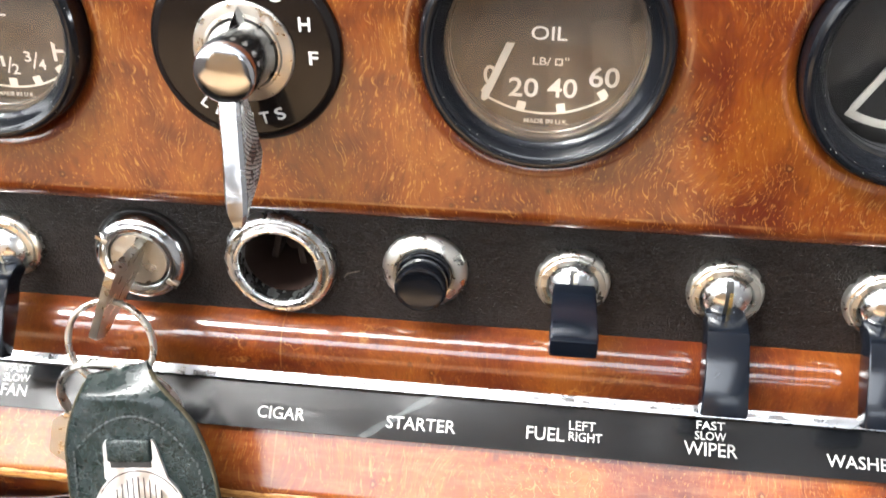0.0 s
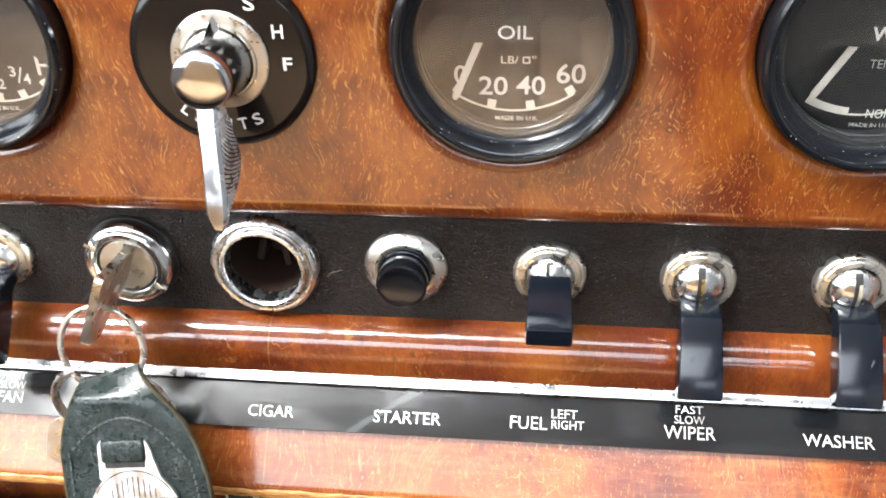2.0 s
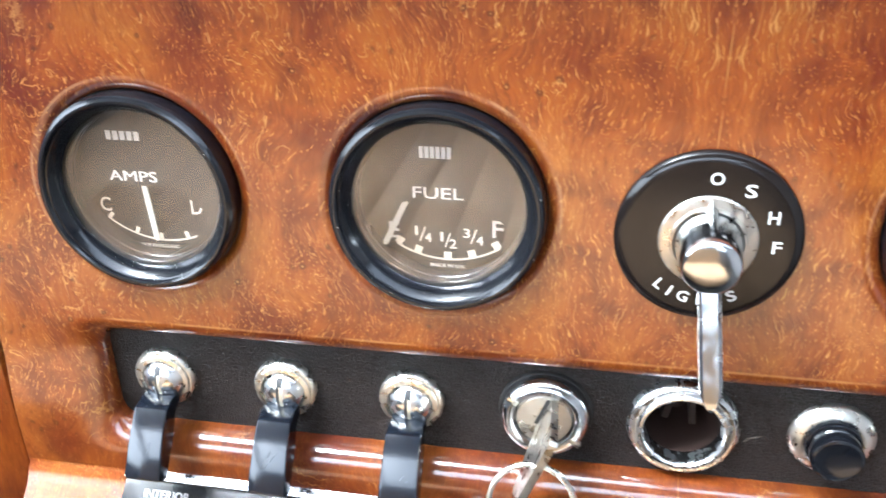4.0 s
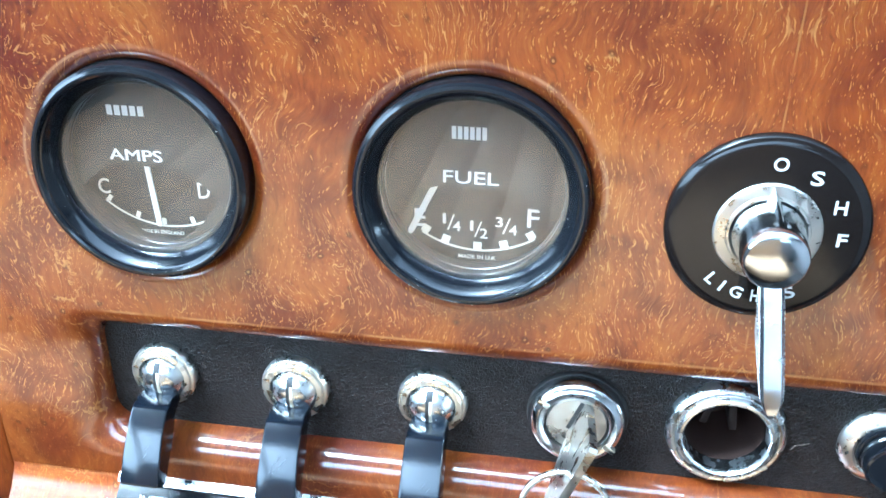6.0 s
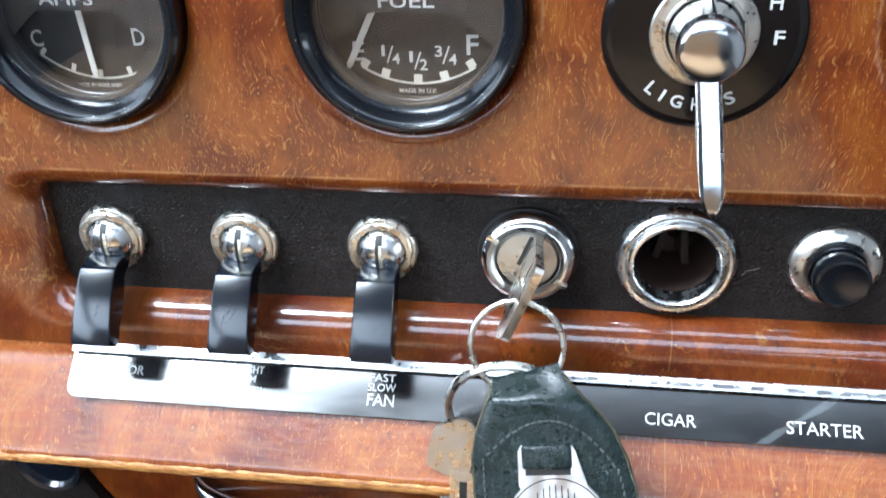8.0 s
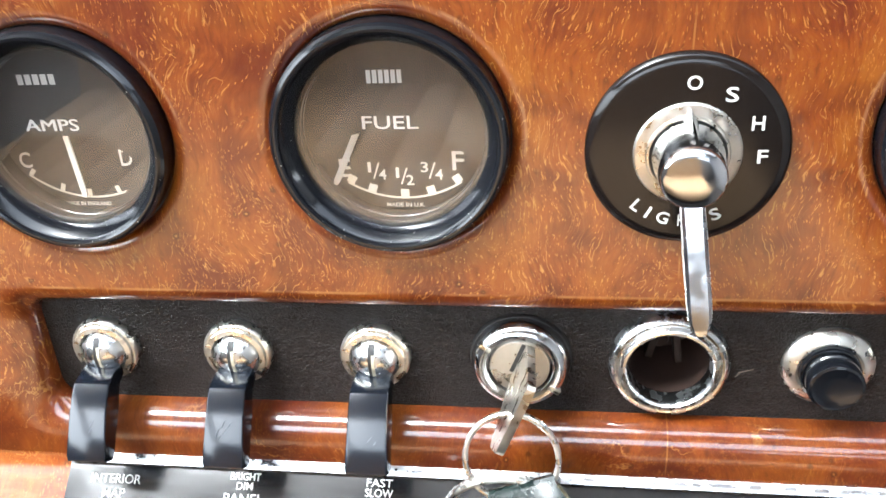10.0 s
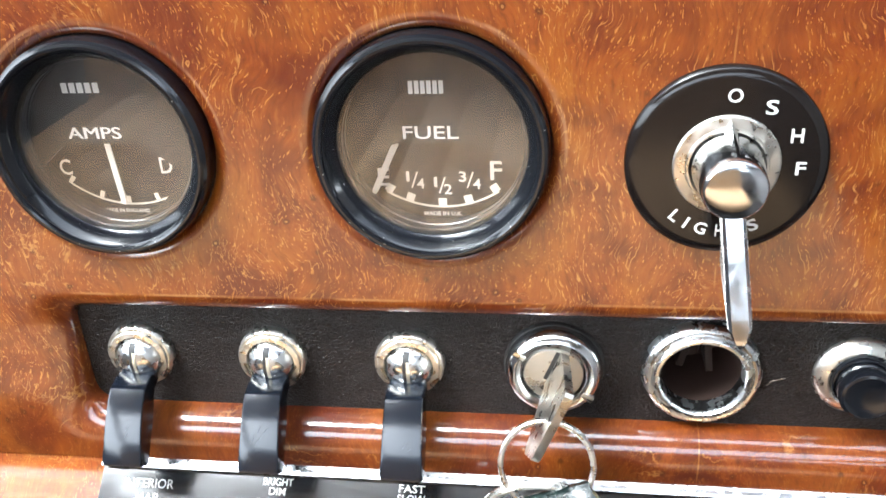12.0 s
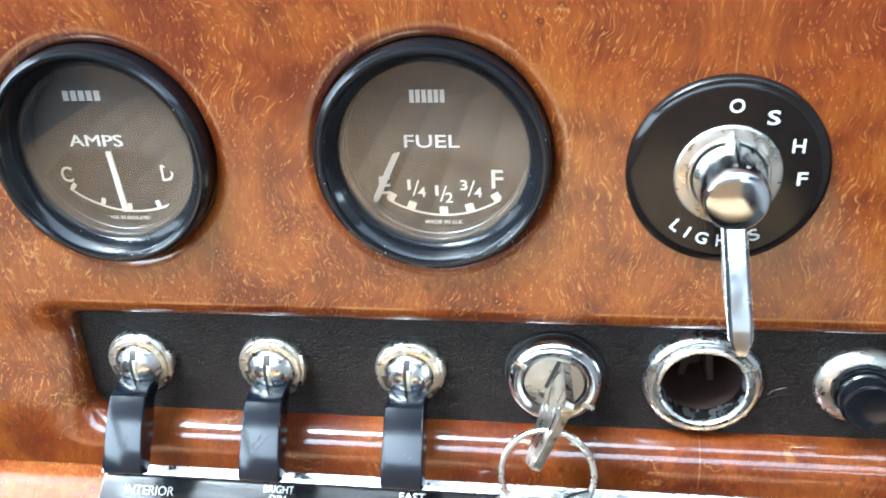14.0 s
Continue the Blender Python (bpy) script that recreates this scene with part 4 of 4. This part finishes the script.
# middle line of a lever: y, z, thickness, half width
ARM = [(-4.6, -5.2, 4.0, 5.5), (-8.6, -5.9, 5.4, 5.6), (-11.8, -7.2, 7.0, 5.7), (-13.4, -9.4, 8.0, 5.75), (-16.6, -13.6, 8.2, 5.85), (-20.2, -18.4, 7.4, 6.0), (-23.8, -23.4, 6.2, 6.2), (-24.5, -24.5, 5.2, 5.9)]


def arm():
    """A curved lever with soft edges."""
    bm = bmesh.new()
    rows = []
    for i, (y, z, t, w) in enumerate(ARM):
        a, b = ARM[max(i - 1, 0)], ARM[min(i + 1, len(ARM) - 1)]
        along = Vector((0, b[0] - a[0], b[1] - a[1])).normalized()
        up = Vector((0, along.z, -along.y))
        r = 0.75
        row = []
        for cx, cu, a0 in ((w - r, t / 2 - r, 0), (-w + r, t / 2 - r, 90), (-w + r, -t / 2 + r, 180), (w - r, -t / 2 + r, 270)):
            for s in range(4):
                ang = radians(a0 + 30 * s)
                hollow = -0.35 * (1 - (cx / w) ** 2)
                row.append(bm.verts.new(Vector((cx + r * math.cos(ang), y, z)) + up * (cu + r * math.sin(ang) + hollow)))
        rows.append(row)
    for a, b in zip(rows, rows[1:]):
        join_loops(bm, a, b)
    bm.faces.new(rows[0]), bm.faces.new(rows[-1])
    return bm

def toggle(i, raised, label, twist):
    t = thing("toggle_switch", SWITCH_X[i], LEATHER_Y, SWITCH_Z, label, "switch", "toggle switches in the black panel")
    ring = part("ring_nut", lathe([(10.6, 0.5), (10.6, -1.4), (10.4, -2.3), (9.9, -2.9), (9.4, -3.0), (9.25, -2.85), (9.15, -3.0), (9.1, -3.6), (8.9, -3.8), (7.5, -4.0), (7.2, -3.6), (7.2, 0)], 64), CHROME_WORN, t, "pitted chrome ring nut")
    for a in (twist, twist + 180):
        # lower notch dark, upper one bright: light and shade put into their colours
        part("notch", turn(box(7.7, 9.2, -4.02, -3.0, -0.7, 0.7), Matrix.Rotation(radians(a), 4, "Y")), BLACK_DULL if a == twist else NICKEL, ring)
    part("socket", lathe([(7.5, -1.6), (0, -1.6)], 48), BLACK_DULL, t)
    up = 50.0 if raised else 0.0
    ball = part("ball", lathe([(BALL * math.cos(radians(a)), -1.6 - DOME * math.sin(radians(a))) for a in range(-10, 90, 5)] + [(0, -1.6 - DOME)], 64), CHROME_BALL, t, "domed chrome ball")

    def on_ball(x, a, out=0.0):
        return (x, -1.6 - (DOME + out) * math.cos(radians(a)), (BALL + out) * math.sin(radians(a)))

    def groove(x0, x1, a0, a1, out):
        bm = bmesh.new()
        rows = []
        for s in range(13):
            a = a0 + (a1 - a0) * s / 12
            rows.append([bm.verts.new(p) for p in (on_ball(x0, a, -0.6), on_ball(x0, a, out), on_ball(x1, a, out), on_ball(x1, a, -0.6))])
        for p, q in zip(rows, rows[1:]):
            join_loops(bm, p, q)
        bm.faces.new(rows[0]), bm.faces.new(rows[-1])
        return bm

    part("slot", groove(-1.05, 0.95, -66 + up * 0.6, 58, 0.12), BLACK_DULL, ball)
    part("stem", groove(0.0, 0.95, -84 + up * 0.6, 30 if not raised else 50, 0.22), BRASS if i == 7 else STEM, ball, "thin brass stem in the slot")
    bm = arm()
    if raised:
        turn(bm, Matrix.Translation((0, -1.2, 0)) @ Matrix.Rotation(radians(-up), 4, "X") @ Matrix.Translation((0, 1.2, 0)))
    arm_part = part("switch_lever", bm, BLACK_GLOSS, t, "glossy black curved lever", 28)
    rng = random.Random(i)
    for _ in range(0 if raised else (5 if i == 1 else 2)):
        f = rng.uniform(0.1, 0.8)
        lift = 4.22 - 0.5 * f
        c = Vector((rng.uniform(-3.0, 3.0), -16.6 - 3.6 * f - 0.8 * lift, -13.6 - 4.8 * f + 0.6 * lift))
        mark_bm = turn(box(-0.09, 0.09, -0.04, 0.04, -rng.uniform(0.8, 1.9), rng.uniform(0.3, 1.2)), Matrix.Rotation(radians(-37), 4, "X") @ Matrix.Rotation(radians(rng.uniform(15, 50)), 4, "Y"))
        part("scuff", move(mark_bm, *c), SCUFF, arm_part, "fine pale scuff")
    return t


for i, raised, what, twist in ((0, False, "interior light", 150), (1, False, "panel light", 40), (2, False, "fan", 75), (6, True, "fuel tank", 20), (7, False, "wiper", 60), (8, False, "washer", 50)):
    toggle(i, raised, "chrome %s switch, its glossy black lever %s" % (what, "raised" if raised else "down"), twist)

# ---- ignition lock, key and fob ----
lock = thing("ignition_lock", SWITCH_X[3] + 0.3, LEATHER_Y, SWITCH_Z + 0.2, "chrome ignition lock with a key in it", "ignition lock")
# dark ring added to draw the nut's shadow on the panel
part("collar", lathe([(14.6, 0.5), (14.6, -0.5), (14.2, -1.2), (13.4, -1.4)], 64), BLACK_DULL, lock, "dark ring in place of the nut's shadow")
nut = part("ring_nut", lathe([(14.0, -1.0), (14.0, -3.2), (13.5, -4.6), (12.6, -6.0), (11.4, -6.6), (10.0, -6.3), (9.3, -5.8), (9.0, -5.0), (8.9, -3.0)], 72), CHROME, lock, "chrome ring nut")
for a in (35, 215):
    part("notch", turn(box(10.0, 13.6, -6.8, -4.8, -0.8, 0.8, b=0.15), Matrix.Rotation(radians(a), 4, "Y")), CHROME_WORN, nut)
part("barrel", lathe([(8.6, -3.0), (8.6, -5.0), (8.3, -5.3), (4.5, -5.45), (0, -5.5)], 64), NICKEL, lock, "satin nickel barrel face")
part("keyway", turn(box(-2.3, 0.9, -5.62, -5.4, -2.2, 7.6), Matrix.Rotation(radians(22.7), 4, "Y")), BLACK_DULL, lock)

key = thing("ignition_key", SWITCH_X[3] + 0.3, LEATHER_Y - 5.5, SWITCH_Z + 0.2, "worn flat steel key in the ignition lock", "key")


def flat_key(outline, thick, bite=0.3):
    """A plate in the yz plane."""
    bm = bmesh.new()
    a = [bm.verts.new((-thick / 2, y, z)) for y, z in outline]
    b = [bm.verts.new((thick / 2, y, z)) for y, z in outline]
    bm.faces.new(a), bm.faces.new(b)
    join_loops(bm, a, b)
    return bevel(bm, bite, 2, 40)


part("key_bow", turn(flat_key([(4, -3.0), (4, 5.5), (-1.0, 8.6), (-8.7, 9.9), (-24.2, 12.4), (-25.2, 11.6), (-26.0, -9.6), (-25.2, -11.2), (-17.4, -16.2), (-15.6, -16.2), (-6.0, -9.0), (-1.0, -4.6)], 2.3), Matrix.Rotation(radians(22.7), 4, "Y")), STEEL, key, "worn steel key bow")


def placed(bm, c, up, roll=0.0):
    """Stands a shape of the xz plane at c, with its z along up."""
    u = Vector(up).normalized()
    x = Vector((1, 0, 0))
    y = u.cross(x).normalized()
    m = Matrix((x, y, u)).transposed().to_4x4()
    return turn(bm, Matrix.Translation(c) @ m @ Matrix.Rotation(radians(roll), 4, "Y"))


ring1 = thing("split_ring", 0, 0, 0, "small nickel split ring through the key", "key ring")
part("wire", placed(torus(12.6, 0.8, 72, 10, 0, 700, 1.5), (29.3, -20.4, -84.2), (0, 0.30, 0.95), 30), CHROME_WORN, ring1)
ring2 = thing("split_ring", 0, 0, 0, "large nickel split ring through the leather fob", "key ring")
part("wire", placed(torus(18.0, 1.05, 84, 10, 0, 700, 1.8), (28.0, -20.5, -107.2), (0, -0.15, 0.99), 140), CHROME_WORN, ring2)

FOB_O, FOB_D = Vector((31.0, -27.0, -87.0)), Vector((0.0, -0.41, -0.912))
FOB_N = Vector((0, -0.912, 0.41))


def fob_point(u, v, w=0.0):
    p = FOB_O + Vector((u, 0, 0)) + FOB_D * v + FOB_N * w
    return p


fob = thing("key_fob", 0, 0, 0, "worn green-black leather key fob with a metal badge", "key fob")


def fob_half(v):
    """Left and right edge of the leather at a distance v down from its top."""
    l = [(-1.5, -7.8), (4, -8.0), (8, -8.6), (12, -9.6), (18, -11.3), (24, -12.0), (32, -11.2), (41, -10.2), (55, -7.0), (66, -1.0), (71, 6.0)]
    r = [(-1.5, 9.6), (0, 10.2), (4, 14.0), (9, 19.8), (14, 24.4), (22, 28.5), (29, 30.8), (38, 32.8), (55, 30.5), (66, 24.0), (71, 14.0)]

    def at(t):
        for (v0, x0), (v1, x1) in zip(t, t[1:]):
            if v <= v1:
                return x0 + (x1 - x0) * (v - v0) / (v1 - v0)
        return t[-1][1]
    return at(l), at(r)


def fob_leather():
    bm = bmesh.new()
    rows = []
    for i in range(61):
        v = -1.5 + 72.5 * i / 60
        l, r = fob_half(v)
        row = []
        for j in range(25):
            s = j / 24
            swell = 1.6 * math.sqrt(max(0.0, 1 - (2 * s - 1) ** 2)) * smooth01(v / 8)
            fold = 0.05 * max(0.0, 7.5 - v) ** 2
            wob = 0.35 * noise.noise(Vector((s * 4, v * 0.12, 3)))
            slant = 5.4 * (1 - s) * (1 - smooth01((v + 1.5) / 14))
            row.append(bm.verts.new(fob_point(l + (r - l) * s, v + slant + (0.4 * noise.noise(Vector((s * 5, v * 0.3, 0))) if j in (0, 24) else 0), swell - fold + wob)))
        rows.append(row)
    for a, b in zip(rows, rows[1:]):
        for j in range(24):
            bm.faces.new((a[j], a[j + 1], b[j + 1], b[j]))
    out = bmesh.ops.extrude_face_region(bm, geom=list(bm.faces))
    bmesh.ops.translate(bm, vec=-FOB_N * 2.6, verts=[g for g in out["geom"] if isinstance(g, bmesh.types.BMVert)])
    return bm


part("leather_body", fob_leather(), FOB_LEATHER, fob, "creased green-black leather", 50)


def fob_edge(side):
    pts = []
    for i in range(49):
        v = 0.5 + 62 * i / 48
        l, r = fob_half(v)
        slant = 5.4 * (1 - smooth01((v + 1.5) / 14)) if side < 0 else 0.0
        pts.append(fob_point((l if side < 0 else r) + side * 0.1, v + slant, -0.8 - 0.05 * max(0.0, 7.5 - v) ** 2))
    bm = bmesh.new()
    rows = []
    for p in pts:
        rows.append([bm.verts.new(p + Vector((math.cos(a) * 0.5, 0, 0)) + FOB_N * (math.sin(a) * 1.1)) for a in (2 * math.pi * k / 8 for k in range(8))])
    for a, b in zip(rows, rows[1:]):
        join_loops(bm, a, b)
    bm.faces.new(rows[0]), bm.faces.new(rows[-1])
    return bm


for side in (-1, 1):
    part("raw_edge", fob_edge(side), FOB_EDGE, fob, "tan cut edge of the leather")
THREAD = plastic("grey_thread", (0.05, 0.055, 0.055), 0.6, 0.4)


def stitch(u, v, slope):
    """One stitch sunk in the leather, leaning by a slope."""
    l, r = fob_half(v)
    rise = 1.6 * math.sqrt(max(0.0, 1 - (2 * (u - l) / (r - l) - 1) ** 2)) * smooth01(v / 8) + 0.1
    part("stitch", placed(box(-0.26, 0.26, -0.3, 0.2, -0.7, 0.7, b=0.12, seg=1), fob_point(u, v, rise), -FOB_D, slope), THREAD, fob)


for side, off in ((-1, 2.8), (1, 3.0)):
    for i in range(21):
        l, r = fob_half(25 + 1.9 * i)
        stitch(l + off if side < 0 else r - off, 25 + 1.9 * i, 0)
for i in range(21):
    u = -8.4 + 34.4 * (i + 0.5) / 21
    d = (u - 8.5) / 17.2
    stitch(u, 12.6 + 11.5 * d * d, math.degrees(math.atan2(1.0, -1.35 * d)))


def on_fob(bm, u, v, w):
    """Lays a shape of the xz plane on the leather."""
    return turn(bm, Matrix.Translation(fob_point(u, v, w)) @ Matrix((Vector((1, 0, 0)), -FOB_N, -FOB_D)).transposed().to_4x4() @ Matrix.Rotation(radians(-5.5), 4, "Y"))


BADGE = (10.9, 35.8, 2.0)
part("strap", on_fob(box(-8.4, 4.6, -1.5, 0.8, 10.8, 17.4, b=0.9, seg=3), *BADGE), FOB_LEATHER, fob, "short leather strap through the badge")
badge = part("badge", on_fob(bevel(plate_xz([(-9.4, 15.5), (-8.6, 17.0), (4.8, 17.0), (5.6, 15.5), (8.4, 6.0)] + [(13.4 * math.cos(radians(a)), -4.5 + 13.4 * math.sin(radians(a))) for a in range(48, -229, -12)] + [(-9.6, 6.2)], -0.6, 0.5), 0.2, 2, 40), *BADGE), BADGE_METAL, fob, "bright stamped metal badge")
part("badge_window", on_fob(box(-7.6, 4.2, -0.72, -0.5, 9.2, 12.0), *BADGE), BLACK_DULL, badge)
part("badge_arc", on_fob(move(arc_band(0, -4.5, 12.6, 12.9, 30, 150, 0), 0, -0.66, 0), *BADGE), BLACK_DULL, badge)
for i in range(9):
    x = -6.4 + 1.6 * i
    part("flute", on_fob(box(x - 0.13, x + 0.13, -0.74, -0.5, 0.4, 6.6 - 0.09 * x ** 2), *BADGE), BLACK_DULL, badge)
part("enamel_band", on_fob(plate_xz([(-12.6, 0.0), (12.8, 0.0), (13.2, -3.0), (12.6, -8.6), (-12.6, -8.6), (-13.2, -3.0)], -0.75, -0.5), *BADGE), BLACK_PLATE, badge, "black enamel band with a plain silver scroll")
part("scroll", on_fob(move(arc_band(0, 0, 9.2, 9.7, 15, 165, 0), 2.0, -0.8, -10.4), *BADGE), STEEL, badge)
part("scroll", on_fob(move(torus(2.1, 0.3, 24, 6), -8.4, -0.7, -4.4), *BADGE), STEEL, badge)

key2 = thing("spare_key", 0, 0, 0, "worn nickel key hanging from the split ring", "key")
K2 = Matrix.Translation((11.0, -21.0, -120.5)) @ Matrix.Rotation(radians(-14), 4, "X")
part("key_bow", turn(bevel(plate_xz([(8.5 * math.cos(radians(a)) * (1 - 0.25 * math.cos(radians(2 * a + 30))), 9.0 * math.sin(radians(a)) * (1 - 0.15 * math.cos(radians(3 * a)))) for a in range(0, 360, 10)], -1.0, 1.0), 0.35, 2, 40), K2), STEEL, key2, "scuffed key bow")
part("key_blade", turn(bevel(plate_xz([(-0.5, -7.0), (7.2, -7.0), (7.0, -30), (5.0, -36), (1.5, -36), (-0.3, -33)], -1.1, 0.9), 0.3, 2, 40), K2), STEEL, key2, "flat key blade")
part("blade_groove", turn(box(2.4, 4.6, -1.25, -1.0, -33, -10), K2), BLACK_DULL, key2)

# ---- cigar lighter socket ----
socket = thing("cigar_lighter", SWITCH_X[4] - 0.4, LEATHER_Y, SWITCH_Z - 0.1, "empty cigar lighter socket with a heavy chrome rim", "cigar lighter")
part("rim", lathe([(16.7, 0.5), (16.7, -1.2), (16.4, -2.4), (15.8, -3.4), (15.0, -3.9), (14.3, -3.8), (13.9, -3.3), (13.7, -3.4), (13.5, -4.4), (12.9, -5.1), (12.2, -5.2), (11.6, -4.6), (11.3, -3.4), (11.3, 1.0)], 96), CHROME_BALL, socket, "heavy rolled chrome rim")
part("well", lathe([(11.5, -2.6), (11.3, 2.0), (11.2, 22.0), (10.6, 24.0), (0, 24.0)], 64), RUST_BROWN, socket, "dark scorched well")
for x, z0, z1, a in ((-3.6, -6.0, 5.5, 14), (3.2, -7.0, 4.0, -6)):
    part("clip", turn(box(x - 1.1, x + 1.1, 9.0, 20.0, z0, z1, b=0.4), Matrix.Rotation(radians(a), 4, "Y")), BLACK_MATT, socket, "dark spring clip")
part("contact", move(lathe([(0, 17.0), (2.4, 17.2), (3.0, 18.5), (3.0, 24)], 32), -1, 0, -4), RUST_BROWN, socket, "centre contact")

# ---- starter button ----
starter = thing("starter_button", SWITCH_X[5], LEATHER_Y, SWITCH_Z + 0.2, "black starter push button in a worn chrome dish", "push button")
part("dish", lathe([(12.4, 0.5), (12.4, -0.6), (11.8, -1.5), (10.2, -2.7), (8.9, -3.2), (8.3, -3.0), (8.1, -1.0)], 72), CHROME_WORN, starter, "worn chrome dish")
part("sleeve", lathe([(8.2, -1.0), (8.2, -3.4), (7.8, -4.4), (7.4, -4.6), (7.2, -3.0)], 64), BLACK_SATIN, starter)
part("button", lathe([(7.1, -2.0), (7.1, -5.8), (6.8, -6.2), (6.8, -6.6), (7.3, -7.0), (7.4, -10.2), (7.1, -10.9), (6.4, -11.2), (5.8, -11.0), (3.0, -10.7), (0, -10.6)], 64), BLACK_SATIN, starter, "black button with a dished face")

# ---- below the ledge ----
lower = thing("lower_dashboard", 0, 0, 0, "walnut lower dashboard in the shade of the ledge", "dashboard")
part("lower_board", plate_xz([(-142, -136.5), (44, -136.5), (44, -260), (-76, -260)], 6, 14), WOOD_SIDE, lower, "dark reddish walnut lower board")
part("lower_board", box(121, 294, 6, 14, -260, -136.5, b=0.6), WOOD_SIDE, lower, "dark reddish walnut lower board")
part("side_trim", plate_xz([(-330, -136.5), (-143, -136.5), (-77, -260), (-330, -260)], 2, 14), LEATHER, lower, "black side trim")
part("round_vent", move(lathe([(0, 1.5), (9.5, 1.5), (10.5, 0), (12.0, -0.5), (12.5, 1), (12.5, 6)], 48), -137, 0, -160), BLACK_GLOSS, lower, "round black fitting")

pull = thing("drawer_pull", -38, 6, -166, "curved chrome pull handle with a black grip", "handle")


def handle_bar(y_out, drop, r):
    bm = bmesh.new()
    rows = []
    for i in range(33):
        s = i / 32
        x = -47 + 94 * s
        bow = math.sin(math.pi * s)
        y = -y_out * bow ** 0.5
        z = -drop * bow ** 0.7
        fat = r * (0.75 + 0.35 * bow)
        rows.append([bm.verts.new((x, y + fat * 0.9 * math.cos(a), z + fat * math.sin(a))) for a in (2 * math.pi * k / 14 for k in range(14))])
    for a, b in zip(rows, rows[1:]):
        join_loops(bm, a, b)
    bm.faces.new(rows[0]), bm.faces.new(rows[-1])
    return bm


part("bar", handle_bar(14, 5, 4.2), CHROME, pull, "bright chrome upper bar")
part("bar", move(handle_bar(12, 6, 3.2), 2, 2, -9.0), CHROME, pull, "bright chrome lower bar")
part("grip", move(bevel(along_x([(-15.5, -10.5), (-15.5, -1.0), (-8.0, -0.8), (-8.0, -10.8)], 26, 40), 1.0, 2), 0, 0, 0), BLACK_GLOSS, pull, "black grip")
part("end_cap", box(40, 50, -8, 0, -6, 2.5, b=1.2), CHROME_WORN, pull, "worn chrome end")

heater = thing("heater_controls", 0, 6, 0, "dark heater control panel under the ledge", "control panel")
part("panel", box(46, 119, 1, 10, -215, -137), BLACK_DULL, heater)
for text, x0, x1, w in (("", 47.2, 57.0, 0), ("HEAT", 58.5, 82.0, 11.0), ("AIR", 84.2, 107.0, 9.0), ("", 109.0, 117.5, 0)):
    b = part("button", box(x0, x1, -4.0, 2.0, -184, -163.5, b=0.9), GREEN_BLACK, heater, "dark green button edged in chrome")
    part("edge_trim", box(x0 - 0.5, x0 + 0.3, -4.3, 1.5, -184, -163.2, b=0.2), CHROME_WORN, b)
    part("edge_trim", box(x1 - 0.3, x1 + 0.5, -4.3, 1.5, -184, -163.2, b=0.2), CHROME_WORN, b)
    if text:
        part("lettering", move(word(text, w, 3.4, 0.012, 0.1), (x0 + x1) / 2, -4.02, -168.5), OLD_WHITE, b, "pale lettering " + text)
catch = thing("tray_catch", 143, 6, -168, "small bright chrome catch under the ledge", "catch")
part("catch_body", box(-7, 7, -7, 0, -4, 3.5, b=1.5, seg=3), CHROME, catch)
